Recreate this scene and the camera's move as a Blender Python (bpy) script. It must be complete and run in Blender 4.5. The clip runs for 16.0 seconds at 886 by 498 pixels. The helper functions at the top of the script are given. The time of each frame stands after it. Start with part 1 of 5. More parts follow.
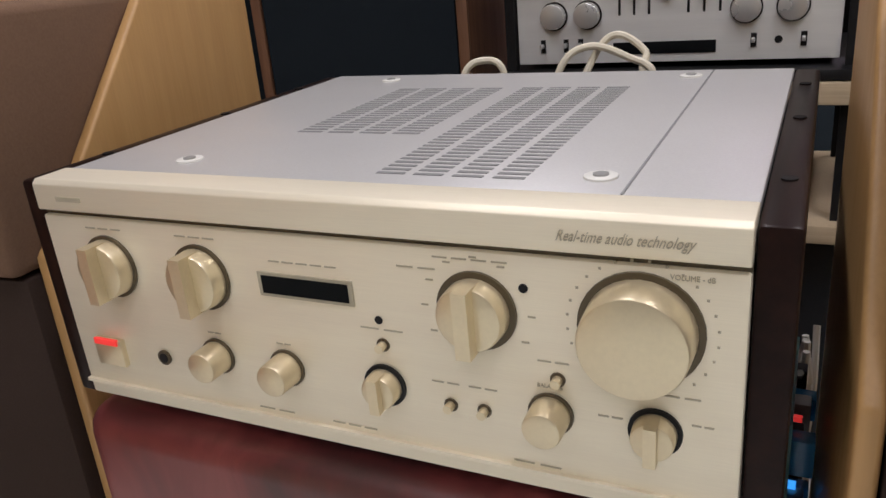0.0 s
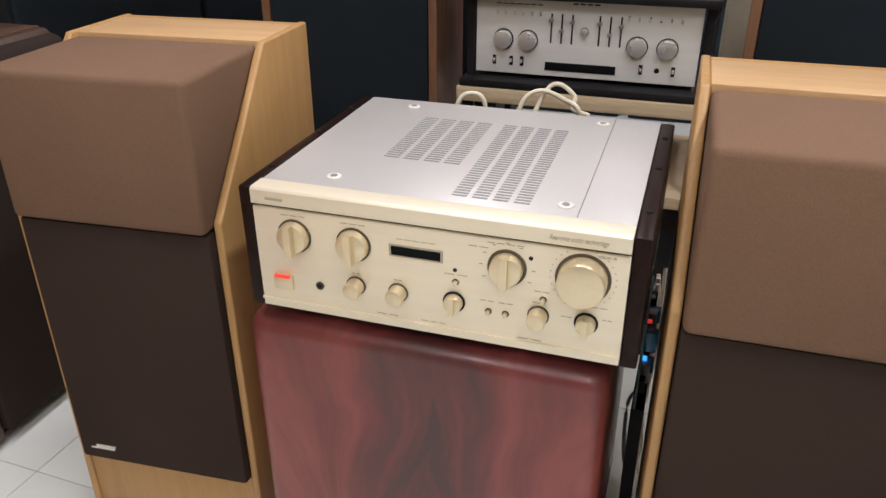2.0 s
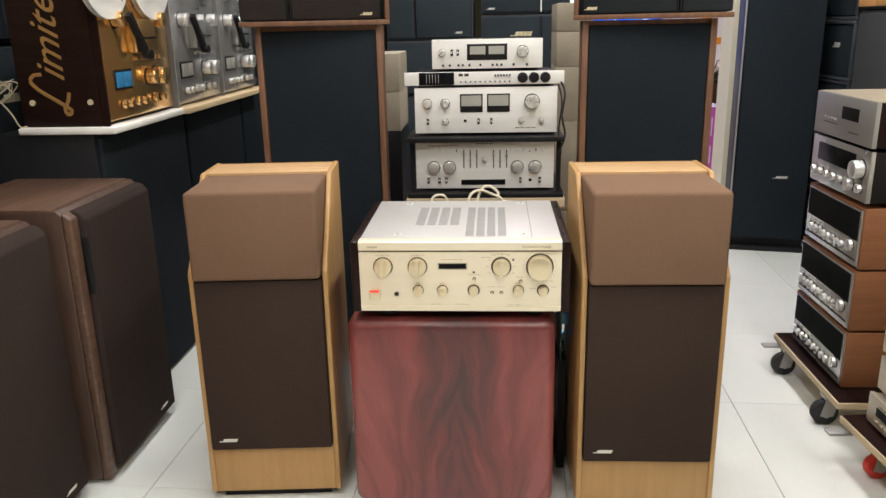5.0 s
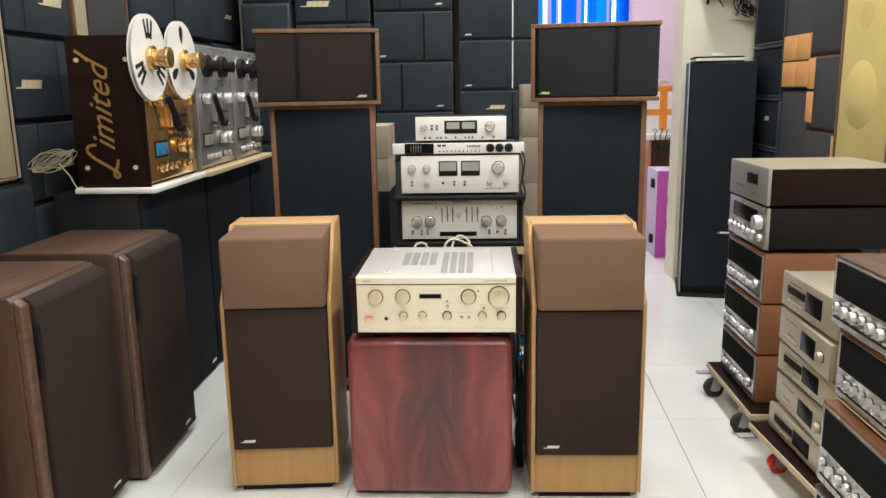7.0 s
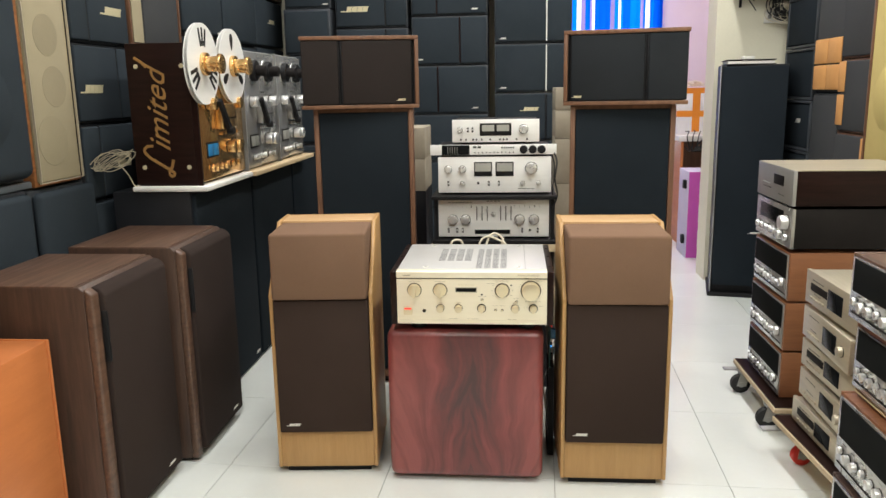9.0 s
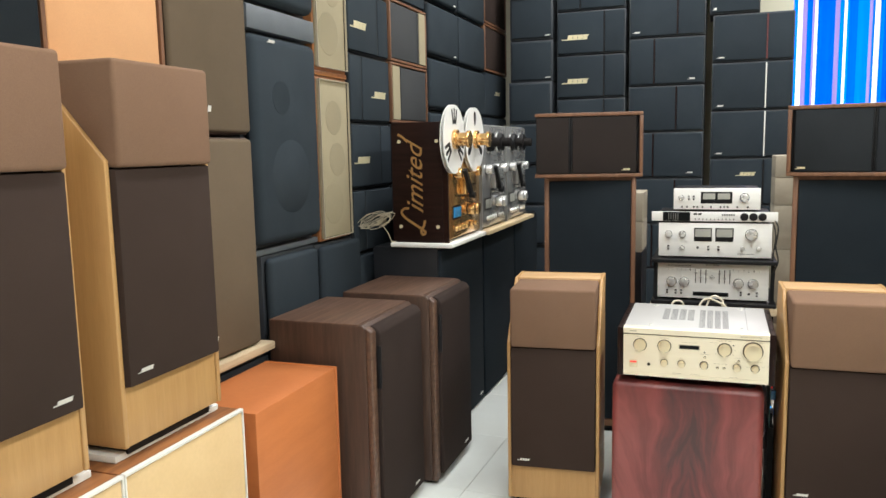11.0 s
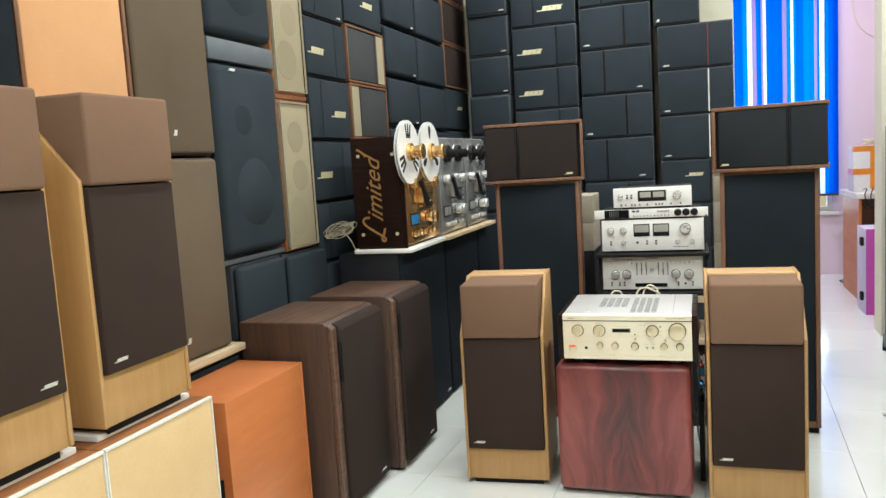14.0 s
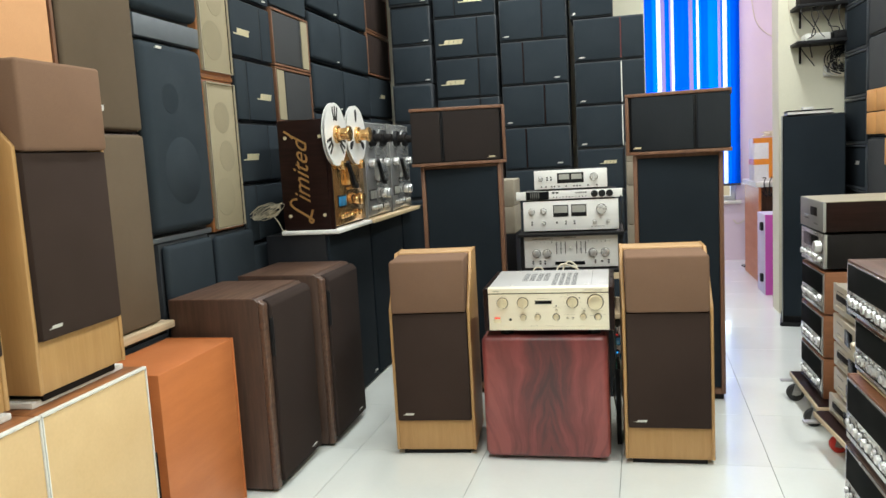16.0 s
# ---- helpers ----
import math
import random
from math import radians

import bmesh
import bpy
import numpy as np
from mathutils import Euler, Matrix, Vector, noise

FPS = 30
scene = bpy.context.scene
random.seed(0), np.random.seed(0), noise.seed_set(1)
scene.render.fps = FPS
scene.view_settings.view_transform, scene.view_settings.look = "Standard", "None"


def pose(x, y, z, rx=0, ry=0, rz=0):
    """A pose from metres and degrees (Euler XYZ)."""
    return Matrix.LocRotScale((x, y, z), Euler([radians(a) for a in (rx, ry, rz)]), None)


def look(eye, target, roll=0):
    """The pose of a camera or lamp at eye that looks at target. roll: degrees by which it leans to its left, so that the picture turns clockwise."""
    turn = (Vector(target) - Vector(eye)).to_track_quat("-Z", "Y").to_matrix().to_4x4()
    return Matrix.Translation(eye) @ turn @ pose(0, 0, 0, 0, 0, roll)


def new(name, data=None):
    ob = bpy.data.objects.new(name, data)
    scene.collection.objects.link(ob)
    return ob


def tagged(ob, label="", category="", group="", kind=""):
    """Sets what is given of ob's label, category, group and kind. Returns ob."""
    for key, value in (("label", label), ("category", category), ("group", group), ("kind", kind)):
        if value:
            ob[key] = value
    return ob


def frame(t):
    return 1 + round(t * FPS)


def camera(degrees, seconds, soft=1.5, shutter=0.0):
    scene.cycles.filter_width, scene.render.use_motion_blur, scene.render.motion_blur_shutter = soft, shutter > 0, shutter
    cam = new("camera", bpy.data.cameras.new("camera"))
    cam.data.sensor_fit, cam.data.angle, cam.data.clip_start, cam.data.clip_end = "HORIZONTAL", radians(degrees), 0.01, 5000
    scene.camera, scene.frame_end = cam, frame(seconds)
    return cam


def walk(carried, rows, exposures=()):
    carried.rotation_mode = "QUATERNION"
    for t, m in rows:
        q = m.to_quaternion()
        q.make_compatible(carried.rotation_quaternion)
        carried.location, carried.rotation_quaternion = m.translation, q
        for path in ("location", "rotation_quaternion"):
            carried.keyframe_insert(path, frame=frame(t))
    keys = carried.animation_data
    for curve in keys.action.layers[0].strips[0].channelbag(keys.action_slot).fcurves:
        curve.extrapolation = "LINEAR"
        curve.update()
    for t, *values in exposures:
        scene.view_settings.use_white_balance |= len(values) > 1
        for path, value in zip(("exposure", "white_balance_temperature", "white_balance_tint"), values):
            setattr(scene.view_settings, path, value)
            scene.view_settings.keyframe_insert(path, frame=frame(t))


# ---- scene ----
cam = camera(59.5, 16.0)
PATH = [
    (0, (0.001, -0.014, 0.768), (-0.843, 1.657, 0.064), -5.1),
    (0.5, (-0.005, -0.108, 0.818), (-0.833, 1.584, 0.146), -4.5),
    (1, (-0.008, -0.208, 0.888), (-0.782, 1.5, 0.194), -2.9),
    (1.5, (-0.006, -0.278, 0.961), (-0.666, 1.417, 0.131), -1.5),
    (2, (0.015, -0.408, 0.995), (-0.536, 1.287, 0.087), -0.1),
    (2.5, (0.007, -0.557, 1.059), (-0.462, 1.175, 0.178), -0.8),
    (3, (-0.048, -0.725, 1.061), (-0.384, 1.058, 0.218), -2.7),
    (3.5, (-0.069, -0.863, 1.06), (-0.34, 0.947, 0.255), -2.4),
    (4, (-0.073, -1.007, 1.066), (-0.297, 0.839, 0.328), -1.5),
    (4.5, (-0.097, -1.136, 1.082), (-0.284, 0.748, 0.436), -1.4),
    (5, (-0.161, -1.265, 1.097), (-0.292, 0.651, 0.54), -1.2),
    (5.2, (-0.189, -1.326, 1.106), (-0.273, 0.6, 0.574), -1.2),
    (7.3, (-0.105, -1.748, 1.159), (-0.204, 0.208, 0.756), -1.0),
    (7.5, (-0.103, -1.761, 1.162), (-0.21, 0.195, 0.756), -1.2),
    (8, (-0.101, -1.785, 1.161), (-0.231, 0.169, 0.757), -1.3),
    (8.5, (-0.108, -1.817, 1.168), (-0.262, 0.136, 0.767), -1.2),
    (9, (-0.116, -1.843, 1.168), (-0.295, 0.108, 0.763), -1.0),
    (9.5, (-0.158, -1.92, 1.183), (-0.433, 0.024, 0.802), -0.8),
    (10, (-0.199, -2.022, 1.192), (-0.681, -0.106, 0.878), -1.4),
    (10.2, (-0.229, -2.058, 1.218), (-0.759, -0.153, 0.917), -1.3),
    (12.3, (-0.025, -2.258, 1.237), (-0.769, -0.412, 1.044), -1.3),
    (12.5, (-0.006, -2.271, 1.231), (-0.738, -0.419, 1.047), -1.6),
    (13, (0.029, -2.303, 1.226), (-0.664, -0.436, 1.045), -2.2),
    (13.5, (0.045, -2.326, 1.22), (-0.623, -0.452, 1.018), -3.4),
    (14, (0.025, -2.356, 1.211), (-0.612, -0.473, 0.99), -3.5),
    (14.5, (0.004, -2.411, 1.205), (-0.565, -0.509, 0.965), -3.3),
    (15, (-0.001, -2.448, 1.188), (-0.486, -0.523, 0.942), -3.0),
    (15.5, (-0.001, -2.477, 1.17), (-0.448, -0.544, 0.916), -3.1),
    (16, (0.013, -2.455, 1.15), (-0.423, -0.518, 0.909), -3.2),
]
EXPOSURE = [(0, -0.68, 6150, 19), (1, -0.45, 6200, 19), (2, -0.24, 6350, 18), (3.5, -0.09, 6450, 14), (5, 0.06, 6550, 12), (7.5, 0.12, 6550, 10), (9, 0.13, 6500, 9), (10, 0.22, 6400, 9), (12.5, 0.29, 6150, 6), (16, 0.14, 6200, 4)]
walk(cam, [(t, look(eye, target, roll)) for t, eye, target, roll in PATH], EXPOSURE)

# ---- world and light ----
world = bpy.data.worlds.new("world")
scene.world = world
world.use_nodes = True
sky = world.node_tree.nodes.new("ShaderNodeTexSky")
sky.sky_type, sky.sun_disc, sky.sun_elevation, sky.sun_rotation = "NISHITA", False, radians(50), radians(20)
world.node_tree.links.new(sky.outputs[0], world.node_tree.nodes["Background"].inputs[0])
world.node_tree.nodes["Background"].inputs[1].default_value = 0.12


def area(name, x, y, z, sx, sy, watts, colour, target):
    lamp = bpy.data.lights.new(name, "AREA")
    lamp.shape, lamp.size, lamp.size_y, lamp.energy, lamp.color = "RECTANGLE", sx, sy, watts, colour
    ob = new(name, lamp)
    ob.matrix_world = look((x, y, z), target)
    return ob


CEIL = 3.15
# Tubes out of view, assumed from the even white light from above.
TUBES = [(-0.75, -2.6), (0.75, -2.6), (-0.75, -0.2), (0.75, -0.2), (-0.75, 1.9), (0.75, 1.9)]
# +x tubes run stronger to brighten the speakers stacked at -x.
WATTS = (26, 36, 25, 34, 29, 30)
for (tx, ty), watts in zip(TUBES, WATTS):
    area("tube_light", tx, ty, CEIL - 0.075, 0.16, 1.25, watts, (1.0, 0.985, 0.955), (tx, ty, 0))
# daylight in the opening of the far window
area("window_daylight", 0.72, 5.62, 1.58, 1.0, 2.0, 22, (0.80, 0.90, 1.0), (0.72, 0, 1.4))
# Pink-tinted fill lamp added to brighten the alcove, no fixture known there.
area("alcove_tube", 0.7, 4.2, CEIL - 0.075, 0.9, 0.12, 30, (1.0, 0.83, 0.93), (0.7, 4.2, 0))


# ---- materials ----
def mat(name, base, rough=0.5, metal=0.0, second=None, scale=6.0, stretch=(1, 1, 1), fine=0.0, fine_scale=300.0, bump=0.0, contrast=(0.35, 0.65), vary=0.0, coat=0.0, rough_var=0.08, spec=0.5):
    """Procedural surface: two colours mixed by stretched noise, a fine grain, a bump and an uneven gloss."""
    m = bpy.data.materials.new(name)
    m.use_nodes = True
    nt = m.node_tree
    n, L = nt.nodes, nt.links
    bs = n["Principled BSDF"]
    bs.inputs["Metallic"].default_value = metal
    bs.inputs["Coat Weight"].default_value = coat
    bs.inputs["Specular IOR Level"].default_value = spec
    co = n.new("ShaderNodeTexCoord")
    mp = n.new("ShaderNodeMapping")
    mp.inputs["Scale"].default_value = stretch
    L.new(co.outputs["Object"], mp.inputs[0])
    info = n.new("ShaderNodeObjectInfo")
    shift = n.new("ShaderNodeVectorMath")
    shift.operation = "SCALE"
    shift.inputs[0].default_value = (7.3, 3.1, 5.7)
    L.new(info.outputs["Random"], shift.inputs["Scale"])
    L.new(shift.outputs[0], mp.inputs["Location"])
    big = n.new("ShaderNodeTexNoise")
    big.inputs["Scale"].default_value, big.inputs["Detail"].default_value, big.inputs["Roughness"].default_value = scale, 5, 0.6
    L.new(mp.outputs[0], big.inputs["Vector"])
    ramp = n.new("ShaderNodeValToRGB")
    ramp.color_ramp.elements[0].position, ramp.color_ramp.elements[1].position = contrast
    ramp.color_ramp.elements[0].color = (*base, 1)
    ramp.color_ramp.elements[1].color = (*(second or tuple(c * 0.9 for c in base)), 1)
    L.new(big.outputs[0], ramp.inputs[0])
    grain = n.new("ShaderNodeTexNoise")
    grain.inputs["Scale"].default_value, grain.inputs["Detail"].default_value = fine_scale, 2
    L.new(mp.outputs[0] if stretch != (1, 1, 1) else co.outputs["Object"], grain.inputs["Vector"])
    hsv = n.new("ShaderNodeHueSaturation")
    L.new(ramp.outputs[0], hsv.inputs["Color"])
    val = n.new("ShaderNodeMath")
    val.operation = "MULTIPLY_ADD"
    val.inputs[1].default_value, val.inputs[2].default_value = 2 * fine, 1 - fine
    L.new(grain.outputs[0], val.inputs[0])
    if vary:
        v2 = n.new("ShaderNodeMath")
        v2.operation = "MULTIPLY_ADD"
        v2.inputs[1].default_value, v2.inputs[2].default_value = 2 * vary, 1 - vary
        L.new(info.outputs["Random"], v2.inputs[0])
        v3 = n.new("ShaderNodeMath")
        v3.operation = "MULTIPLY"
        L.new(val.outputs[0], v3.inputs[0])
        L.new(v2.outputs[0], v3.inputs[1])
        val = v3
    L.new(val.outputs[0], hsv.inputs["Value"])
    L.new(hsv.outputs[0], bs.inputs["Base Color"])
    ro = n.new("ShaderNodeMath")
    ro.operation = "MULTIPLY_ADD"
    ro.inputs[1].default_value, ro.inputs[2].default_value = 2 * rough_var, rough - rough_var
    L.new(big.outputs[0], ro.inputs[0])
    L.new(ro.outputs[0], bs.inputs["Roughness"])
    if bump:
        bp = n.new("ShaderNodeBump")
        bp.inputs["Strength"].default_value, bp.inputs["Distance"].default_value = bump, 0.001
        L.new(grain.outputs[0], bp.inputs["Height"])
        L.new(bp.outputs[0], bs.inputs["Normal"])
    return m


def cloth(name, base, second, rough=0.9):
    return mat(name, base, rough, second=second, scale=3.5, fine=0.15, fine_scale=520, bump=0.25, contrast=(0.3, 0.75), vary=0.06, spec=0.12)


M = {
    "tile": mat("floor_tile", (0.80, 0.83, 0.80), 0.15, second=(0.75, 0.78, 0.75), scale=2.2, fine=0.02, fine_scale=60, vary=0.02, rough_var=0.05, coat=0.3),
    "grout": mat("grout", (0.42, 0.42, 0.40), 0.9, fine=0.1, bump=0.2),
    "wall": mat("cream_wall_paint", (0.78, 0.75, 0.60), 0.7, second=(0.74, 0.71, 0.56), scale=1.5, fine=0.03, fine_scale=90, bump=0.1),
    # Dark taupe that keeps bounce light off the black surfaces.
    "wall_dim": mat("light_cutting_wall_paint", (0.17, 0.15, 0.13), 0.8, second=(0.14, 0.125, 0.11), scale=1.5, fine=0.04, fine_scale=90, bump=0.1),
    "wall_pink": mat("pale_pink_wall_paint", (0.72, 0.62, 0.71), 0.65, second=(0.69, 0.585, 0.68), scale=1.4, fine=0.03, fine_scale=90, bump=0.1),
    "ceiling": mat("ceiling_paint", (0.8, 0.8, 0.78), 0.8, fine=0.03, fine_scale=60),
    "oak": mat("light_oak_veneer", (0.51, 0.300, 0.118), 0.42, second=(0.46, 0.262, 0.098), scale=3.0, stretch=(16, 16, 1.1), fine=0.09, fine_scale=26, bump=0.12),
    # Oak made paler for the top panel, overhead light put into the colour.
    "oak_top": mat("light_oak_veneer_lit_top", (0.60, 0.385, 0.20), 0.40, second=(0.54, 0.335, 0.16), scale=3.0, stretch=(1.1, 16, 16), fine=0.12, fine_scale=26, bump=0.12),
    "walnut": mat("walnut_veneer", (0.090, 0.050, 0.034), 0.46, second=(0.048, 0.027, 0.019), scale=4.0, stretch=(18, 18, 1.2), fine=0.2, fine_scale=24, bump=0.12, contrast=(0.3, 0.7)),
    # Walnut lightened, the light caught by lids and posts put into the colour.
    "walnut_top": mat("walnut_veneer_lit", (0.145, 0.080, 0.052), 0.42, second=(0.070, 0.039, 0.027), scale=4.0, stretch=(1.2, 18, 18), fine=0.2, fine_scale=24, bump=0.12, contrast=(0.3, 0.7)),
    "teak": mat("teak_veneer", (0.215, 0.105, 0.056), 0.45, second=(0.14, 0.065, 0.035), scale=4.0, stretch=(14, 14, 1.2), fine=0.15, fine_scale=24, bump=0.1),
    "teak_side": mat("teak_case_veneer", (0.33, 0.135, 0.045), 0.42, second=(0.20, 0.075, 0.026), scale=4.0, stretch=(1.2, 14, 14), fine=0.15, fine_scale=24, bump=0.1),
    "teak_sleeve": mat("teak_sleeve_veneer", (0.27, 0.112, 0.048), 0.45, second=(0.205, 0.080, 0.034), scale=5.0, stretch=(16, 1.0, 16), fine=0.12, fine_scale=26, bump=0.08, contrast=(0.25, 0.8)),
    "cl_umber_black": cloth("brown_black_grille_cloth", (0.030, 0.024, 0.0225), (0.025, 0.0205, 0.019)),
    "cl_yellow_dim": cloth("yellow_grille_cloth_over_drivers", (0.60, 0.485, 0.192), (0.545, 0.43, 0.166)),
    "dial_black": mat("black_dial_scale", (0.010, 0.011, 0.011), 0.75, second=(0.014, 0.015, 0.015), scale=6, spec=0.02),
    "amber": mat("amber_inlay_cloth", (0.66, 0.335, 0.115), 0.6, second=(0.58, 0.28, 0.09), scale=8, fine=0.08, fine_scale=200, bump=0.15),
    "darkwood": mat("dark_stained_wood", (0.022, 0.010, 0.008), 0.32, second=(0.012, 0.006, 0.005), scale=5, stretch=(14, 1.2, 14), fine=0.15, fine_scale=24, bump=0.06, spec=0.12),
    "black_lac": mat("black_vinyl", (0.010, 0.011, 0.013), 0.42, second=(0.015, 0.016, 0.019), scale=4, fine=0.2, fine_scale=240, bump=0.25, vary=0.2, spec=0.28),
    "grey_vinyl": mat("dark_grey_vinyl", (0.050, 0.056, 0.066), 0.5, second=(0.038, 0.043, 0.050), scale=4, fine=0.15, fine_scale=260, bump=0.2, vary=0.15, spec=0.35),
    "cl_black": cloth("black_grille_cloth", (0.0195, 0.0225, 0.0262), (0.0275, 0.0315, 0.036)),
    "cl_navy": cloth("blue_black_grille_cloth", (0.0115, 0.016, 0.021), (0.017, 0.023, 0.029)),
    # Brighter copy of the blue-black cloth, light on the stacks put into colour.
    "cl_slate": cloth("lit_blue_black_grille_cloth", (0.0245, 0.0325, 0.0405), (0.034, 0.043, 0.052)),
    "cl_brown": cloth("dark_brown_grille_cloth", (0.048, 0.032, 0.026), (0.040, 0.027, 0.022)),
    "cl_tan": cloth("tan_grille_cloth", (0.205, 0.124, 0.082), (0.182, 0.109, 0.071)),
    "cl_dkbrown": cloth("umber_grille_cloth", (0.034, 0.024, 0.021), (0.044, 0.031, 0.027)),
    "cl_olive": cloth("olive_grey_grille_cloth", (0.134, 0.100, 0.068), (0.114, 0.086, 0.058)),
    "cl_beige_dim": cloth("beige_grille_cloth_over_drivers", (0.31, 0.265, 0.18), (0.27, 0.235, 0.155)),
    "cl_beige": cloth("beige_grille_cloth", (0.36, 0.31, 0.21), (0.31, 0.27, 0.18)),
    "cl_orange": cloth("apricot_grille_cloth", (0.62, 0.345, 0.175), (0.56, 0.305, 0.152)),
    "cl_yellow": cloth("yellow_grille_cloth", (0.62, 0.50, 0.20), (0.56, 0.44, 0.17)),
    "cl_grey": cloth("charcoal_grille_cloth", (0.048, 0.05, 0.053), (0.058, 0.06, 0.063)),
    "cream_board": mat("cream_painted_board", (0.68, 0.49, 0.26), 0.55, second=(0.64, 0.45, 0.23), scale=4, fine=0.05, fine_scale=120, bump=0.1),
    "orange_vinyl": mat("orange_laminate", (0.54, 0.18, 0.056), 0.45, second=(0.48, 0.155, 0.047), scale=3, stretch=(1, 1, 6), fine=0.06, fine_scale=80, bump=0.05),
    "gold": mat("champagne_gold_aluminium", (0.90, 0.825, 0.655), 0.42, 0.3, second=(0.88, 0.80, 0.635), scale=3, stretch=(0.8, 30, 30), fine=0.05, fine_scale=60, bump=0.03),
    "gold_knob": mat("champagne_gold_knob", (0.80, 0.695, 0.485), 0.32, 0.65, second=(0.75, 0.64, 0.44), scale=9, fine=0.05, fine_scale=400),
    # Gold darkened for the shade in knob gaps and the panel groove.
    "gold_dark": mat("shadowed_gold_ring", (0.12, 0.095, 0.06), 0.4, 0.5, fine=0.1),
    "brass": mat("polished_gold_plate", (0.82, 0.53, 0.23), 0.17, 0.85, second=(0.74, 0.45, 0.18), scale=5, fine=0.05, fine_scale=200),
    "cover": mat("grey_painted_steel", (0.56, 0.55, 0.54), 0.38, 0.25, second=(0.53, 0.52, 0.51), scale=3, fine=0.07, fine_scale=700, bump=0.08),
    "silver": mat("brushed_aluminium", (0.90, 0.90, 0.885), 0.42, 0.12, second=(0.86, 0.86, 0.845), scale=3, stretch=(0.8, 30, 30), fine=0.04, fine_scale=60, bump=0.03),
    "chrome": mat("polished_knob_metal", (0.80, 0.80, 0.79), 0.28, 0.65, second=(0.74, 0.74, 0.73), scale=12, fine=0.03),
    "champ": mat("champagne_panel", (0.55, 0.49, 0.38), 0.40, 0.5, second=(0.50, 0.45, 0.34), scale=3, stretch=(0.8, 30, 30), fine=0.04, fine_scale=60),
    "steel": mat("grey_steel_case", (0.36, 0.36, 0.35), 0.42, 0.4, second=(0.33, 0.33, 0.32), scale=3, fine=0.06, fine_scale=400, bump=0.05),
    "dark_steel": mat("black_steel_case", (0.014, 0.0125, 0.012), 0.6, 0.0, second=(0.020, 0.0175, 0.017), scale=4, fine=0.15, fine_scale=400, bump=0.15, spec=0.08),
    "glass": mat("dark_display_glass", (0.007, 0.008, 0.009), 0.22, second=(0.011, 0.012, 0.013), scale=4, spec=0.03),
    "meter": mat("grey_meter_face", (0.36, 0.36, 0.33), 0.3, second=(0.42, 0.42, 0.38), scale=9),
    "black": mat("black_plastic", (0.010, 0.010, 0.011), 0.5, second=(0.015, 0.015, 0.016), scale=20, fine=0.1, spec=0.2),
    "rubber": mat("black_rubber", (0.02, 0.02, 0.02), 0.8, fine=0.15, bump=0.2),
    "white": mat("white_plastic", (0.78, 0.77, 0.72), 0.45, second=(0.72, 0.71, 0.66), scale=20, fine=0.03),
    "cable_w": mat("ivory_cable", (0.72, 0.66, 0.52), 0.45, fine=0.05),
    "paper": mat("white_cloth_pad", (0.82, 0.81, 0.78), 0.85, second=(0.75, 0.74, 0.71), scale=14, fine=0.05, bump=0.3),
    "kraft": mat("tan_cardboard", (0.66, 0.51, 0.31), 0.8, second=(0.60, 0.45, 0.27), scale=10, fine=0.06, fine_scale=90, bump=0.2),
    "badge": mat("silver_badge", (0.78, 0.76, 0.70), 0.35, 0.3, fine=0.04),
    "badge_gold": mat("pale_gold_badge", (0.85, 0.76, 0.50), 0.35, 0.4, fine=0.04),
    "pale_vinyl": mat("pale_slate_vinyl", (0.115, 0.13, 0.145), 0.5, second=(0.095, 0.108, 0.122), scale=4, fine=0.1, fine_scale=200, bump=0.1),
    # Grey that stands for shade inside the vent slots and cover seam.
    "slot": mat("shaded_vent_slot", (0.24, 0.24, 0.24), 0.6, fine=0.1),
    "carton": mat("grey_beige_cardboard", (0.40, 0.35, 0.27), 0.8, second=(0.34, 0.30, 0.23), scale=9, fine=0.06, fine_scale=90, bump=0.2),
    "deck_face": mat("satin_deck_panel", (0.52, 0.52, 0.51), 0.25, 0.65, second=(0.45, 0.45, 0.44), scale=4, fine=0.05, fine_scale=200),
    "print": mat("faded_panel_print", (0.47, 0.42, 0.31), 0.6, fine=0.1),
    "print_dark": mat("dark_panel_print", (0.05, 0.05, 0.05), 0.6, fine=0.1),
    "bronze_text": mat("gold_leaf_script", (0.62, 0.36, 0.13), 0.35, 0.6, second=(0.52, 0.29, 0.10), scale=12, fine=0.08),
    "purple": mat("magenta_printed_card", (0.52, 0.08, 0.42), 0.5, second=(0.46, 0.07, 0.38), scale=6, fine=0.05),
    "lilac": mat("pale_lilac_card", (0.66, 0.62, 0.78), 0.5, second=(0.6, 0.56, 0.73), scale=6, fine=0.05),
    "tape": mat("orange_packing_tape", (0.85, 0.30, 0.03), 0.3, second=(0.78, 0.26, 0.025), scale=10, fine=0.05),
    "styro": mat("white_styrofoam", (0.80, 0.80, 0.83), 0.8, second=(0.75, 0.75, 0.78), scale=30, fine=0.05, bump=0.3),
    "pcb": mat("green_circuit_board", (0.01, 0.10, 0.06), 0.4, second=(0.02, 0.20, 0.22), scale=60, fine=0.2),
    "rust": mat("dark_red_strip", (0.12, 0.02, 0.018), 0.6, fine=0.1),
    "red": mat("red_plastic", (0.55, 0.03, 0.02), 0.45, fine=0.08),
    "blue_lcd": mat("blue_meter_window", (0.05, 0.30, 0.60), 0.2, second=(0.03, 0.2, 0.45), scale=30),
    "ply": mat("plywood_edge", (0.60, 0.48, 0.32), 0.7, second=(0.48, 0.37, 0.24), scale=4, stretch=(1, 1, 40), fine=0.1, bump=0.2),
}


